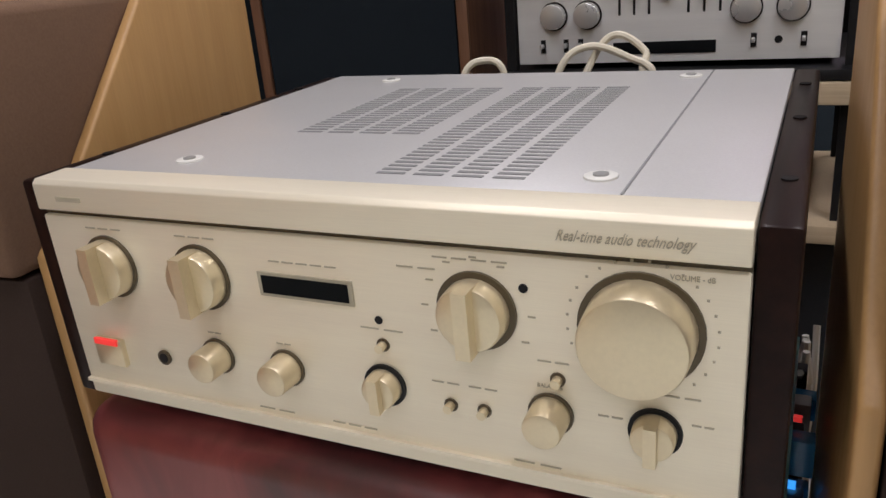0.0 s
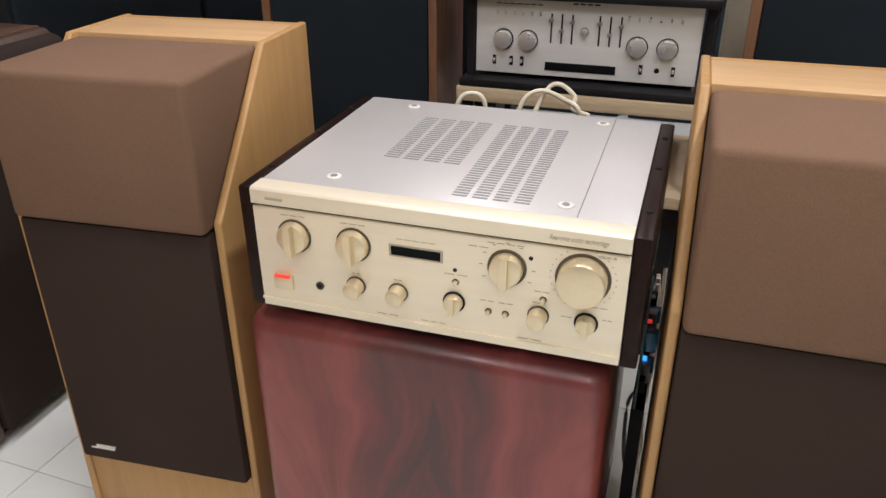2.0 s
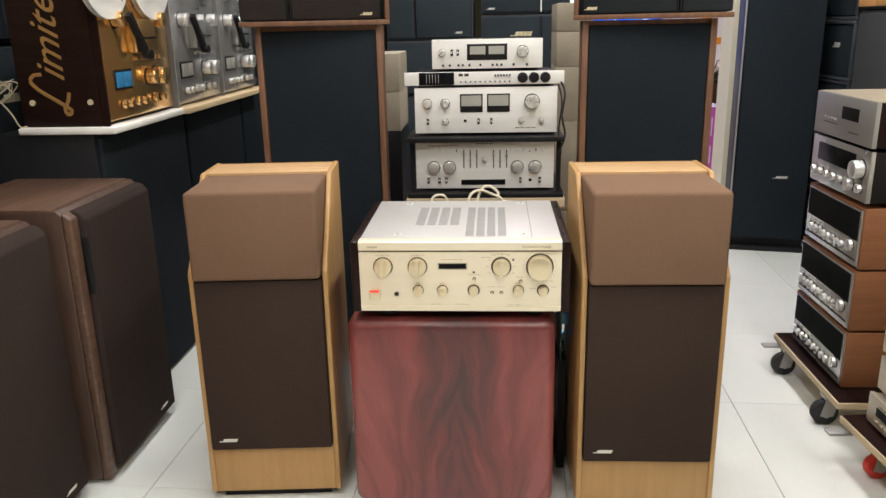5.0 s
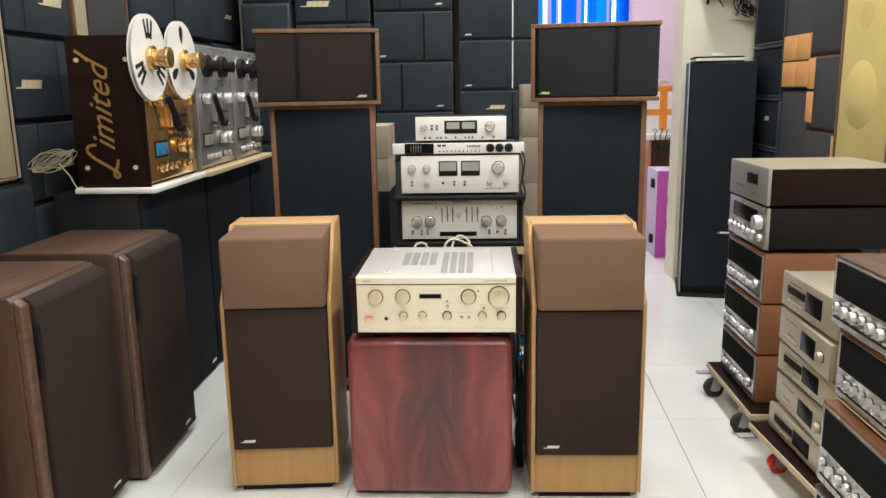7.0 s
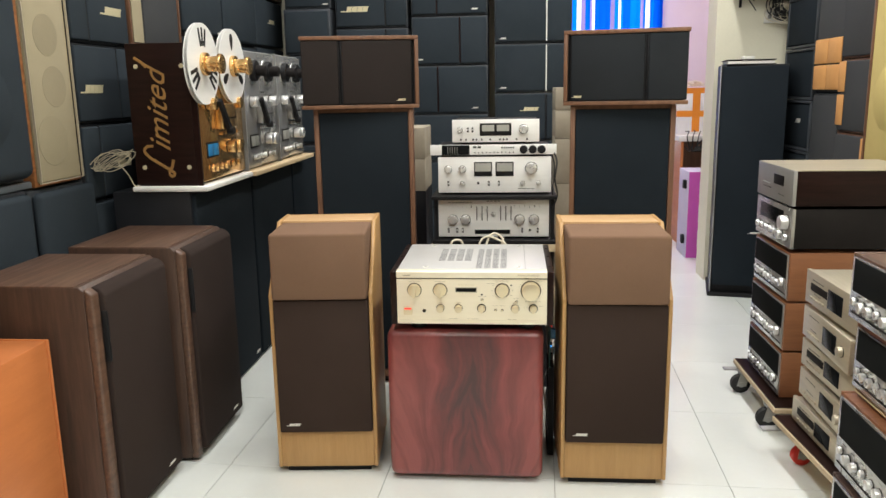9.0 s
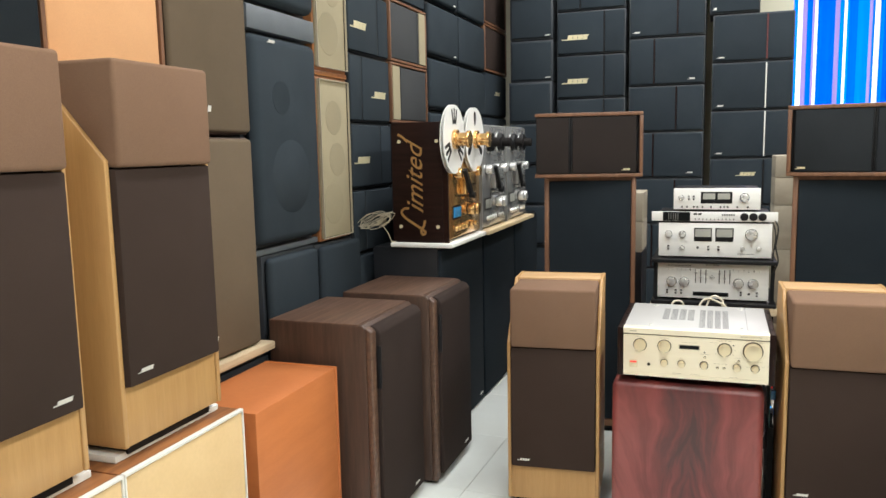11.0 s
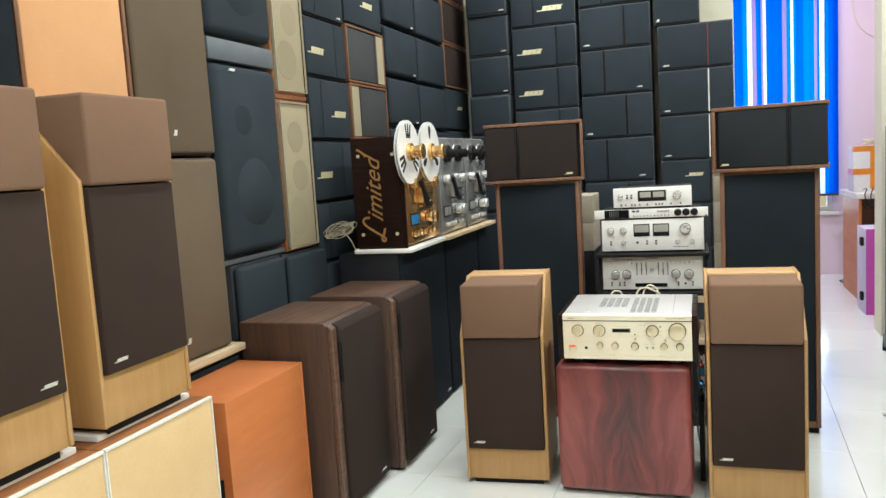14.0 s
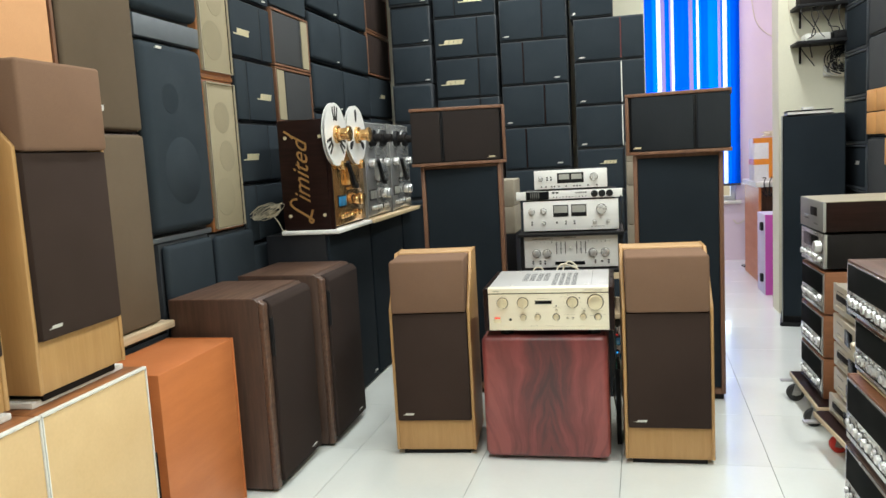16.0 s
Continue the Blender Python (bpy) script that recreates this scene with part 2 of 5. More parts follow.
def led(name, colour, strength):
    m = bpy.data.materials.new(name)
    m.use_nodes = True
    bs = m.node_tree.nodes["Principled BSDF"]
    bs.inputs["Base Color"].default_value = (*colour, 1)
    bs.inputs["Emission Color"].default_value = (*colour, 1)
    bs.inputs["Emission Strength"].default_value = strength
    return m


M["led_red"] = led("red_indicator_lamp", (1.0, 0.05, 0.04), 0.6)
M["led_blue"] = led("blue_indicator_lamp", (0.05, 0.4, 1.0), 1.5)


def burgundy():
    """Glossy red mahogany laminate with a book-matched dark flame down the middle."""
    m = bpy.data.materials.new("red_mahogany_laminate")
    m.use_nodes = True
    n, L = m.node_tree.nodes, m.node_tree.links
    bs = n["Principled BSDF"]
    co = n.new("ShaderNodeTexCoord")
    sep = n.new("ShaderNodeSeparateXYZ")
    L.new(co.outputs["Object"], sep.inputs[0])
    ab = n.new("ShaderNodeMath")
    ab.operation = "ABSOLUTE"
    wob = n.new("ShaderNodeTexNoise")
    wob.inputs["Scale"].default_value, wob.inputs["Detail"].default_value = 4.0, 3
    L.new(co.outputs["Object"], wob.inputs["Vector"])
    off = n.new("ShaderNodeMath")
    off.operation = "MULTIPLY_ADD"
    off.inputs[1].default_value = 0.12
    L.new(wob.outputs[0], off.inputs[0])
    L.new(sep.outputs[0], off.inputs[2])
    mid_ = n.new("ShaderNodeMath")
    mid_.operation = "SUBTRACT"
    mid_.inputs[1].default_value = 0.062
    L.new(off.outputs[0], mid_.inputs[0])
    L.new(mid_.outputs[0], ab.inputs[0])
    half = n.new("ShaderNodeMath")
    half.operation = "SUBTRACT"
    half.inputs[1].default_value = 0.10
    L.new(ab.outputs[0], half.inputs[0])
    rise = n.new("ShaderNodeMath")
    rise.operation = "MULTIPLY_ADD"
    rise.inputs[1].default_value, rise.inputs[2].default_value = 0.8, 0.20
    L.new(sep.outputs[2], rise.inputs[0])
    fan = n.new("ShaderNodeMath")
    fan.operation = "DIVIDE"
    L.new(half.outputs[0], fan.inputs[0])
    L.new(rise.outputs[0], fan.inputs[1])
    slope = n.new("ShaderNodeMath")
    slope.operation = "MULTIPLY"
    slope.inputs[1].default_value = 0.38
    L.new(fan.outputs[0], slope.inputs[0])
    comb = n.new("ShaderNodeCombineXYZ")
    L.new(slope.outputs[0], comb.inputs[0])
    L.new(sep.outputs[1], comb.inputs[1])
    sc = n.new("ShaderNodeMath")
    sc.operation = "MULTIPLY"
    sc.inputs[1].default_value = 0.15
    L.new(sep.outputs[2], sc.inputs[0])
    L.new(sc.outputs[0], comb.inputs[2])
    no = n.new("ShaderNodeTexNoise")
    no.inputs["Scale"].default_value, no.inputs["Detail"].default_value, no.inputs["Distortion"].default_value = 15, 8, 0.9
    L.new(comb.outputs[0], no.inputs["Vector"])
    fi = n.new("ShaderNodeTexNoise")
    fi.inputs["Scale"].default_value, fi.inputs["Detail"].default_value = 90, 4
    L.new(comb.outputs[0], fi.inputs["Vector"])
    flame = n.new("ShaderNodeMapRange")
    flame.inputs["From Min"].default_value, flame.inputs["From Max"].default_value = 0.0, 0.13
    flame.inputs["To Min"].default_value, flame.inputs["To Max"].default_value = -0.17, 0.07
    L.new(ab.outputs[0], flame.inputs["Value"])
    a1 = n.new("ShaderNodeMath")
    L.new(no.outputs[0], a1.inputs[0])
    L.new(flame.outputs[0], a1.inputs[1])
    a2 = n.new("ShaderNodeMath")
    a2.operation = "MULTIPLY_ADD"
    a2.inputs[1].default_value = 0.20
    L.new(fi.outputs[0], a2.inputs[0])
    L.new(a1.outputs[0], a2.inputs[2])
    ramp = n.new("ShaderNodeValToRGB")
    e = ramp.color_ramp.elements
    e[0].position, e[0].color = 0.36, (0.066, 0.025, 0.026, 1)
    e[1].position, e[1].color = 0.80, (0.285, 0.068, 0.062, 1)
    mid = e.new(0.56)
    mid.color = (0.168, 0.035, 0.035, 1)
    L.new(a2.outputs[0], ramp.inputs[0])
    L.new(ramp.outputs[0], bs.inputs["Base Color"])
    bs.inputs["Roughness"].default_value = 0.38
    bs.inputs["Coat Weight"].default_value = 0.4
    bs.inputs["Coat Roughness"].default_value = 0.22
    return m


M["burgundy"] = burgundy()


def curtain_cloth():
    """Thin striped roller blind: light from the window behind shows through it."""
    m = bpy.data.materials.new("striped_blue_blind_cloth")
    m.use_nodes = True
    n, L = m.node_tree.nodes, m.node_tree.links
    out = n["Material Output"]
    n.remove(n["Principled BSDF"])
    co = n.new("ShaderNodeTexCoord")
    sep = n.new("ShaderNodeSeparateXYZ")
    L.new(co.outputs["Object"], sep.inputs[0])
    div = n.new("ShaderNodeMapRange")
    div.inputs["From Min"].default_value, div.inputs["From Max"].default_value = -0.52, 0.52
    L.new(sep.outputs[0], div.inputs["Value"])
    ramp = n.new("ShaderNodeValToRGB")
    ramp.color_ramp.interpolation = "CONSTANT"
    blue, white, rose, sky_b = (0.002, 0.095, 0.72, 1), (0.80, 0.88, 0.95, 1), (0.26, 0.19, 0.38, 1), (0.002, 0.16, 0.82, 1)
    stops = [(0.0, blue), (0.18, sky_b), (0.22, white), (0.255, rose), (0.29, blue), (0.33, rose), (0.345, white), (0.37, blue), (0.50, rose), (0.53, sky_b), (0.56, white), (0.585, sky_b), (0.60, blue), (0.66, sky_b), (0.74, rose), (0.765, blue), (0.785, white), (0.82, sky_b), (0.845, blue)]
    el = ramp.color_ramp.elements
    el[0].color = stops[0][1]
    el[1].position, el[1].color = stops[1]
    for p, c in stops[2:]:
        el.new(p).color = c
    L.new(div.outputs[0], ramp.inputs[0])
    tr = n.new("ShaderNodeBsdfTranslucent")
    di = n.new("ShaderNodeBsdfDiffuse")
    mx = n.new("ShaderNodeMixShader")
    mx.inputs[0].default_value = 0.35
    L.new(ramp.outputs[0], tr.inputs[0])
    L.new(ramp.outputs[0], di.inputs[0])
    L.new(tr.outputs[0], mx.inputs[1])
    L.new(di.outputs[0], mx.inputs[2])
    L.new(mx.outputs[0], out.inputs[0])
    return m


M["blind"] = curtain_cloth()


# ---- mesh helpers: local space, front towards -y, base at z = 0 ----
def box(bm, x0, x1, y0, y1, z0, z1, bevel=0.0, seg=2):
    g = bmesh.ops.create_cube(bm, size=1.0, matrix=Matrix.LocRotScale(((x0 + x1) / 2, (y0 + y1) / 2, (z0 + z1) / 2), None, (abs(x1 - x0), abs(y1 - y0), abs(z1 - z0))))
    if bevel:
        es = list({e for v in g["verts"] for e in v.link_edges})
        bmesh.ops.bevel(bm, geom=es, offset=bevel, segments=seg, affect="EDGES", profile=0.5)
    return bm


def cyl(bm, x, y, z, r, h, axis="y", seg=24, r2=None, bevel=0.0):
    """A cylinder that starts at (x, y, z) and runs h along -y, +x or +z."""
    rot = {"y": Euler((radians(90), 0, 0)), "x": Euler((0, radians(90), 0)), "z": Euler((0, 0, 0))}[axis]
    d = {"y": Vector((0, -1, 0)), "x": Vector((1, 0, 0)), "z": Vector((0, 0, 1))}[axis]
    g = bmesh.ops.create_cone(bm, cap_ends=True, segments=seg, radius1=r, radius2=r if r2 is None else r2, depth=h, matrix=Matrix.LocRotScale(Vector((x, y, z)) + d * h / 2, rot, None))
    if bevel:
        tip = Vector((x, y, z)) + d * h
        es = list({e for v in g["verts"] for e in v.link_edges if all(abs((w.co - tip).dot(d)) < 1e-5 for w in e.verts)})
        bmesh.ops.bevel(bm, geom=es, offset=bevel, segments=2, affect="EDGES", profile=0.5)
    return bm


def prism(bm, profile, x0, x1, bevel=0.0):
    """A profile of (y, z) points drawn out from x0 to x1."""
    a = [bm.verts.new((x0, y, z)) for y, z in profile]
    b = [bm.verts.new((x1, y, z)) for y, z in profile]
    k = len(profile)
    fs = [bm.faces.new(a), bm.faces.new(b[::-1])]
    fs += [bm.faces.new((a[i], b[i], b[(i + 1) % k], a[(i + 1) % k])) for i in range(k)]
    bmesh.ops.recalc_face_normals(bm, faces=fs)
    if bevel:
        es = list({e for f in fs for e in f.edges})
        bmesh.ops.bevel(bm, geom=es, offset=bevel, segments=3, affect="EDGES", profile=0.5)
    return bm


def plate(bm, pts, y0, y1):
    """A flat outline of (x, z) points given a thickness from y0 to y1."""
    a = [bm.verts.new((x, y0, z)) for x, z in pts]
    b = [bm.verts.new((x, y1, z)) for x, z in pts]
    k = len(pts)
    fs = [bm.faces.new(a), bm.faces.new(b[::-1])] + [bm.faces.new((a[i], b[i], b[(i + 1) % k], a[(i + 1) % k])) for i in range(k)]
    bmesh.ops.recalc_face_normals(bm, faces=fs)
    return bm


def tube(bm, pts, r, seg=8, steps=8):
    """A round cable along a smooth line through pts."""
    P = [Vector(p) for p in pts]
    P = [2 * P[0] - P[1]] + P + [2 * P[-1] - P[-2]]
    line = []
    for i in range(1, len(P) - 2):
        for s in range(steps):
            t = s / steps
            line.append(0.5 * ((2 * P[i]) + (P[i + 1] - P[i - 1]) * t + (2 * P[i - 1] - 5 * P[i] + 4 * P[i + 1] - P[i + 2]) * t * t + (3 * P[i] - P[i - 1] - 3 * P[i + 1] + P[i + 2]) * t ** 3))
    line.append(P[-2])
    rings = []
    for i, p in enumerate(line):
        d = (line[min(i + 1, len(line) - 1)] - line[max(i - 1, 0)]).normalized()
        q = d.to_track_quat("Z", "Y")
        rings.append([bm.verts.new(p + q @ Vector((r * math.cos(6.2832 * k / seg), r * math.sin(6.2832 * k / seg), 0))) for k in range(seg)])
    for a, b in zip(rings, rings[1:]):
        for k in range(seg):
            bm.faces.new((a[k], a[(k + 1) % seg], b[(k + 1) % seg], b[k]))
    bm.faces.new(rings[0][::-1])
    bm.faces.new(rings[-1])
    return bm


def mesh_of(bm, name, material, smooth=True):
    me = bpy.data.meshes.new(name)
    bm.to_mesh(me)
    bm.free()
    me.materials.append(M[material])
    if smooth:
        me.shade_smooth()
        me.set_sharp_from_angle(angle=radians(38))
    return me


def part(name, bm, material, parent, label="", kind=""):
    ob = new(name, mesh_of(bm, name, material))
    ob.parent = parent
    if label or kind:
        tagged(ob, label, kind=kind)
    return ob


def thing(name, m, label, category, group="", kind=""):
    ob = new(name)
    ob.empty_display_size = 0.05
    ob.matrix_world = m
    return tagged(ob, label, category, group, kind)


def solid(name, bm, material, label, category, kind="", m=None, group=""):
    ob = new(name, mesh_of(bm, name, material))
    if m is not None:
        ob.matrix_world = m
    return tagged(ob, label, category, group, kind)


def B():
    return bmesh.new()


def bbox(*a, bevel=0.0, seg=2):
    return box(bmesh.new(), *a, bevel=bevel, seg=seg)


def slant_badge(bm, x, z, w, h, y):
    """A plain maker's badge: four slanted blocks on a long foot line."""
    lean = h * 0.25
    bw = w * 0.74 / 4
    x0 = x + w * 0.2
    for k in range(4):
        a = x0 + k * bw * 1.04
        plate(bm, [(a, z), (a + bw * 0.97, z), (a + bw * 0.97 + lean, z + h), (a + lean, z + h)], y - 0.0012, y + 0.002)
    plate(bm, [(x, z), (x0, z), (x0 + lean * 0.3, z + h * 0.2), (x, z + h * 0.2)], y - 0.0012, y + 0.002)
    plate(bm, [(x0 + 3.9 * bw, z + h * 0.82), (x0 + 4.5 * bw, z + h * 0.82), (x0 + 4.5 * bw, z + h), (x0 + 3.9 * bw + lean, z + h)], y - 0.0012, y + 0.002)
    return bm


# ---- setting ----
X0, X1, Y0, Y1 = -1.98, 1.90, -4.6, 5.3
floor = solid("floor", bbox(X0 - 0.1, X1 + 0.1, Y0 - 0.1, Y1 + 0.1, -0.12, -0.006), "grout", "grouted floor bed under glossy white tiles", "floor", "structure")
solid("ceiling", bbox(X0 - 0.1, X1 + 0.1, Y0 - 0.1, Y1 + 0.1, CEIL, CEIL + 0.1), "ceiling", "plain white painted ceiling", "ceiling", "structure")
solid("wall_west", bbox(X0 - 0.1, X0, Y0, Y1, 0, CEIL), "wall", "cream painted wall behind stacked speakers", "wall", "structure")
solid("wall_east", bbox(X1, X1 + 0.1, Y0, Y1, 0, CEIL), "wall", "cream painted wall behind stacked speakers", "wall", "structure")
# Unseen closing wall, kept dark to reduce fill and reflections from behind.
solid("wall_south", bbox(X0 - 0.1, X1 + 0.1, Y0 - 0.1, Y0, 0, CEIL), "wall_dim", "plain unseen wall that closes the shop, dark to cut bounce light", "wall", "structure")
# far wall with the window opening 
WX0, WX1, WZ0, WZ1 = 0.28, 1.13, 0.57, 2.64
bm = bbox(X0, WX0, Y1, Y1 + 0.12, 0, CEIL)
box(bm, WX1, X1, Y1, Y1 + 0.12, 0, CEIL)
box(bm, WX0, WX1, Y1, Y1 + 0.12, 0, WZ0)
box(bm, WX0, WX1, Y1, Y1 + 0.12, WZ1, CEIL)
solid("wall_north", bm, "wall_pink", "pale pink painted wall with a curtained window", "wall", "structure")
win = thing("window_1", pose(0.705, Y1 + 0.06, WZ0), "white framed window behind a striped blind", "window", kind="structure")
bm = B()
for a in (-0.425, -0.02, 0.385):
    box(bm, a, a + 0.04, -0.02, 0.02, 0, WZ1 - WZ0)
for a in (0, WZ1 - WZ0 - 0.04):
    box(bm, -0.425, 0.425, -0.018, 0.018, a, a + 0.04)
part("window_frame", bm, "white", win)
part("window_sill", bbox(-0.47, 0.47, -0.10, 0.02, -0.03, 0.0, bevel=0.004), "white", win)
# partition that carries the stack, and the pier behind the tall black speaker
solid("wall_partition", bbox(X0, 0.245, 3.22, 3.34, 0, CEIL), "wall", "cream partition wall behind the speaker stack", "wall", "structure")
solid("wall_pier", bbox(1.042, X1, 2.87, 3.07, 0, CEIL), "wall", "cream wall pier with cables hanging on it", "wall", "structure")
# unseen ceiling battens, added to house the area lamps
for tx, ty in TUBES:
    solid("ceiling_light", bbox(tx - 0.10, tx + 0.10, ty - 0.65, ty + 0.65, CEIL - 0.06, CEIL, bevel=0.008), "white", "unseen white fluorescent batten assumed under the ceiling", "ceiling light", group="ceiling battens")
# Batten added above the alcove's fill lamp.
solid("ceiling_light", bbox(0.2, 1.2, 4.1, 4.3, CEIL - 0.06, CEIL, bevel=0.008), "white", "unseen white fluorescent batten assumed under the ceiling", "ceiling light", group="ceiling battens")
# striped blind
bm = B()
cols = 60
grid = [[bm.verts.new((-0.44 + 0.88 * i / cols, 0.012 * math.sin(i * 0.9), z)) for i in range(cols + 1)] for z in (0.0, 1.0, 2.0)]
for r in range(2):
    for i in range(cols):
        bm.faces.new((grid[r][i], grid[r][i + 1], grid[r + 1][i + 1], grid[r + 1][i]))
blind = thing("window_blind", pose(0.725, Y1 - 0.07, 0.735), "bright blue blind with white and rose stripes, backlit", "curtain")
part("cloth", bm, "blind", blind)
part("rail", bbox(-0.47, 0.47, -0.03, 0.03, 2.0, 2.05, bevel=0.01), "white", blind)
part("hem_bar", bbox(-0.44, 0.44, -0.016, 0.016, -0.02, 0.0), "grey_vinyl", blind)


# ---- loudspeakers ----
def column_speaker(m, mirror=False, label="light oak column speaker with tan and dark brown cloth grilles"):
    """Two-tone floor speaker: oak cabinet, dark lower grille, tan wedge grille on top."""
    t = thing("floor_speaker", m, label, "speaker", "oak column speakers")
    w, d, mid, top = 0.310, 0.335, 0.562, 0.768
    h = w / 2
    # side panels with the slanted upper edge
    prof = [(0.012, 0.02), (0.012, mid + 0.012), (0.185, top), (d, top), (d, 0.02)]
    for name, a in (("side_panel", -h), ("side_panel", h - 0.012)):
        part(name, prism(B(), prof, a, a + 0.012, bevel=0.003), "oak", t)
    part("back_panel", bbox(-h + 0.012, h - 0.012, d - 0.02, d - 0.002, 0.02, top - 0.002), "oak", t)
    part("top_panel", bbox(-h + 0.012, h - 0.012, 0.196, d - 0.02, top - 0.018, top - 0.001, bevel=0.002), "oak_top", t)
    part("plinth", bbox(-h + 0.012, h - 0.012, 0.016, 0.05, 0.02, 0.138, bevel=0.002), "oak", t)
    part("core", bbox(-h + 0.0125, h - 0.0125, 0.05, d - 0.022, 0.03, mid), "black", t)
    part("base", bbox(-h + 0.025, h - 0.025, 0.03, d - 0.03, 0.0, 0.02), "black", t, "recessed black base")
    part("lower_grille", bbox(-h + 0.0135, h - 0.0135, 0.0, 0.05, 0.140, mid - 0.003, bevel=0.005), "cl_brown", t, "dark brown cloth grille")
    wedge = [(-0.009, mid), (-0.009, top - 0.006), (0.194, top - 0.005), (0.194, mid)]
    part("upper_grille", prism(B(), wedge, -h + 0.0135, h - 0.0135, bevel=0.009), "cl_tan", t, "tan cloth wedge grille")
    bx = -h + 0.034 if not mirror else h - 0.082
    part("badge", slant_badge(B(), bx, 0.163, 0.043, 0.0075, -0.0005), "badge", t, "small silver badge")
    return t


column_speaker(pose(-0.685, 0.333, 0.0, 0, 0, 4.5), label="light oak column speaker toed in beside a red cabinet")
column_speaker(pose(0.1815, 0.302, 0.0, 0, 0, 0.8))
column_speaker(pose(-1.232, -0.862, 0.646, 0, 0, 90), label="light oak column speaker standing on a cream cabinet")
column_speaker(pose(-1.232, -1.262, 0.646, 0, 0, 90), mirror=True, label="light oak column speaker standing on a cream cabinet")


def box_speaker(m, w, h, d, case="black_lac", grille="cl_black", rim=0.008, proud=0.012, split=None, strip=None, badge=None, label="", group="", name="bookshelf_speaker", rnd=0.006, edge="case", pair=None, cones=()):
    """A shelf speaker: case with a rim, a cloth grille in front, a vertical split with a coloured strip, and badges."""
    t = thing(name, m, label, "speaker", group)
    part("case", bbox(-w / 2, w / 2, 0.0, d, 0, h, bevel=0.004), case, t)
    y = -proud
    xs = [-w / 2 + rim, w / 2 - rim]
    spans = [(xs[0], xs[1])] if split is None else [(xs[0], xs[0] + (xs[1] - xs[0]) * split - 0.004), (xs[0] + (xs[1] - xs[0]) * split + 0.004, xs[1])]
    for a, b in spans:
        part("grille", bbox(a, b, y, 0.003, rim, h - rim, bevel=min(rnd, proud * 0.8), seg=3), grille, t)
    if rim > 0.012:
        bm = B()
        for a, b, c, e in ((-w / 2, w / 2, 0, rim - 0.003), (-w / 2, w / 2, h - rim + 0.003, h), (-w / 2, -w / 2 + rim - 0.003, rim - 0.003, h - rim + 0.003), (w / 2 - rim + 0.003, w / 2, rim - 0.003, h - rim + 0.003)):
            box(bm, a, b, -0.016, -0.0005, c, e, bevel=0.002)
        part("front_frame", bm, case if edge == "case" else edge, t)
    for cx, cz, cr in cones:
        bm = B()
        bmesh.ops.create_cone(bm, cap_ends=True, segments=40, radius1=cr, radius2=cr * 0.99, depth=0.0008, matrix=Matrix.LocRotScale((cx, y - 0.0005, cz), Euler((radians(90), 0, 0)), None))
        part("driver_bulge", bm, {"cl_beige": "cl_beige_dim", "cl_yellow": "cl_yellow_dim"}.get(grille, grille), t)
    if split is not None and not strip:
        sx = xs[0] + (xs[1] - xs[0]) * split
        part("divider", bbox(sx - 0.0036, sx + 0.0036, y + 0.003, 0.002, rim, h - rim), "black", t)
    if split is not None and strip:
        sx = xs[0] + (xs[1] - xs[0]) * split
        part("strip", bbox(sx - 0.0036, sx + 0.0036, y + 0.004, 0.002, rim, h - rim), strip, t)
    for b in badge or ():
        bx, bz, bw, bh, bmat = b
        part("badge", slant_badge(B(), bx * w - w / 2, bz * h, bw, bh, y - 0.0005), bmat, t)
    return t


def tower_box(m, s, cl, label):
    """Teak box with boards above, below and on its inner side (s); the cloth wraps round the outer end."""
    t = thing("bookshelf_speaker", m, label, "speaker", "teak speakers on towers")
    w, h, d = 0.433, 0.264, 0.27

    def span(a, b):
        return (a, b) if s > 0 else (-b, -a)
    part("case", bbox(*span(-w / 2 + 0.012, w / 2 - 0.0145), 0.012, d - 0.01, 0.0145, h - 0.0145), "black", t)
    part("bottom_board", bbox(*span(-w / 2 - 0.004, w / 2), -0.012, d, 0.0, 0.014, bevel=0.002), "teak", t)
    part("top_board", bbox(*span(-w / 2 - 0.004, w / 2), -0.012, d, h - 0.014, h, bevel=0.002), "teak", t)
    part("side_board", bbox(*span(w / 2 - 0.014, w / 2), -0.012, d, 0.0142, h - 0.0142, bevel=0.002), "teak", t)
    a, b, c = -w / 2 + 0.001, -w / 2 + 0.142, w / 2 - 0.026
    part("grille", bbox(*span(a, b - 0.007), -0.009, d - 0.02, 0.016, h - 0.016, bevel=0.005, seg=3), cl, t)
    part("grille", bbox(*span(b + 0.007, c), -0.009, 0.011, 0.016, h - 0.016, bevel=0.005, seg=3), cl, t)
    for q in (b - 0.004, b + 0.004):
        part("divider", bbox(*span(q - 0.0022, q + 0.0022), -0.006, 0.0115, 0.016, h - 0.016, bevel=0.001), "black_lac", t)
    part("badge", slant_badge(B(), 0.13 if s > 0 else -0.187, 0.027, 0.036, 0.008, -0.0095), "badge_gold", t)


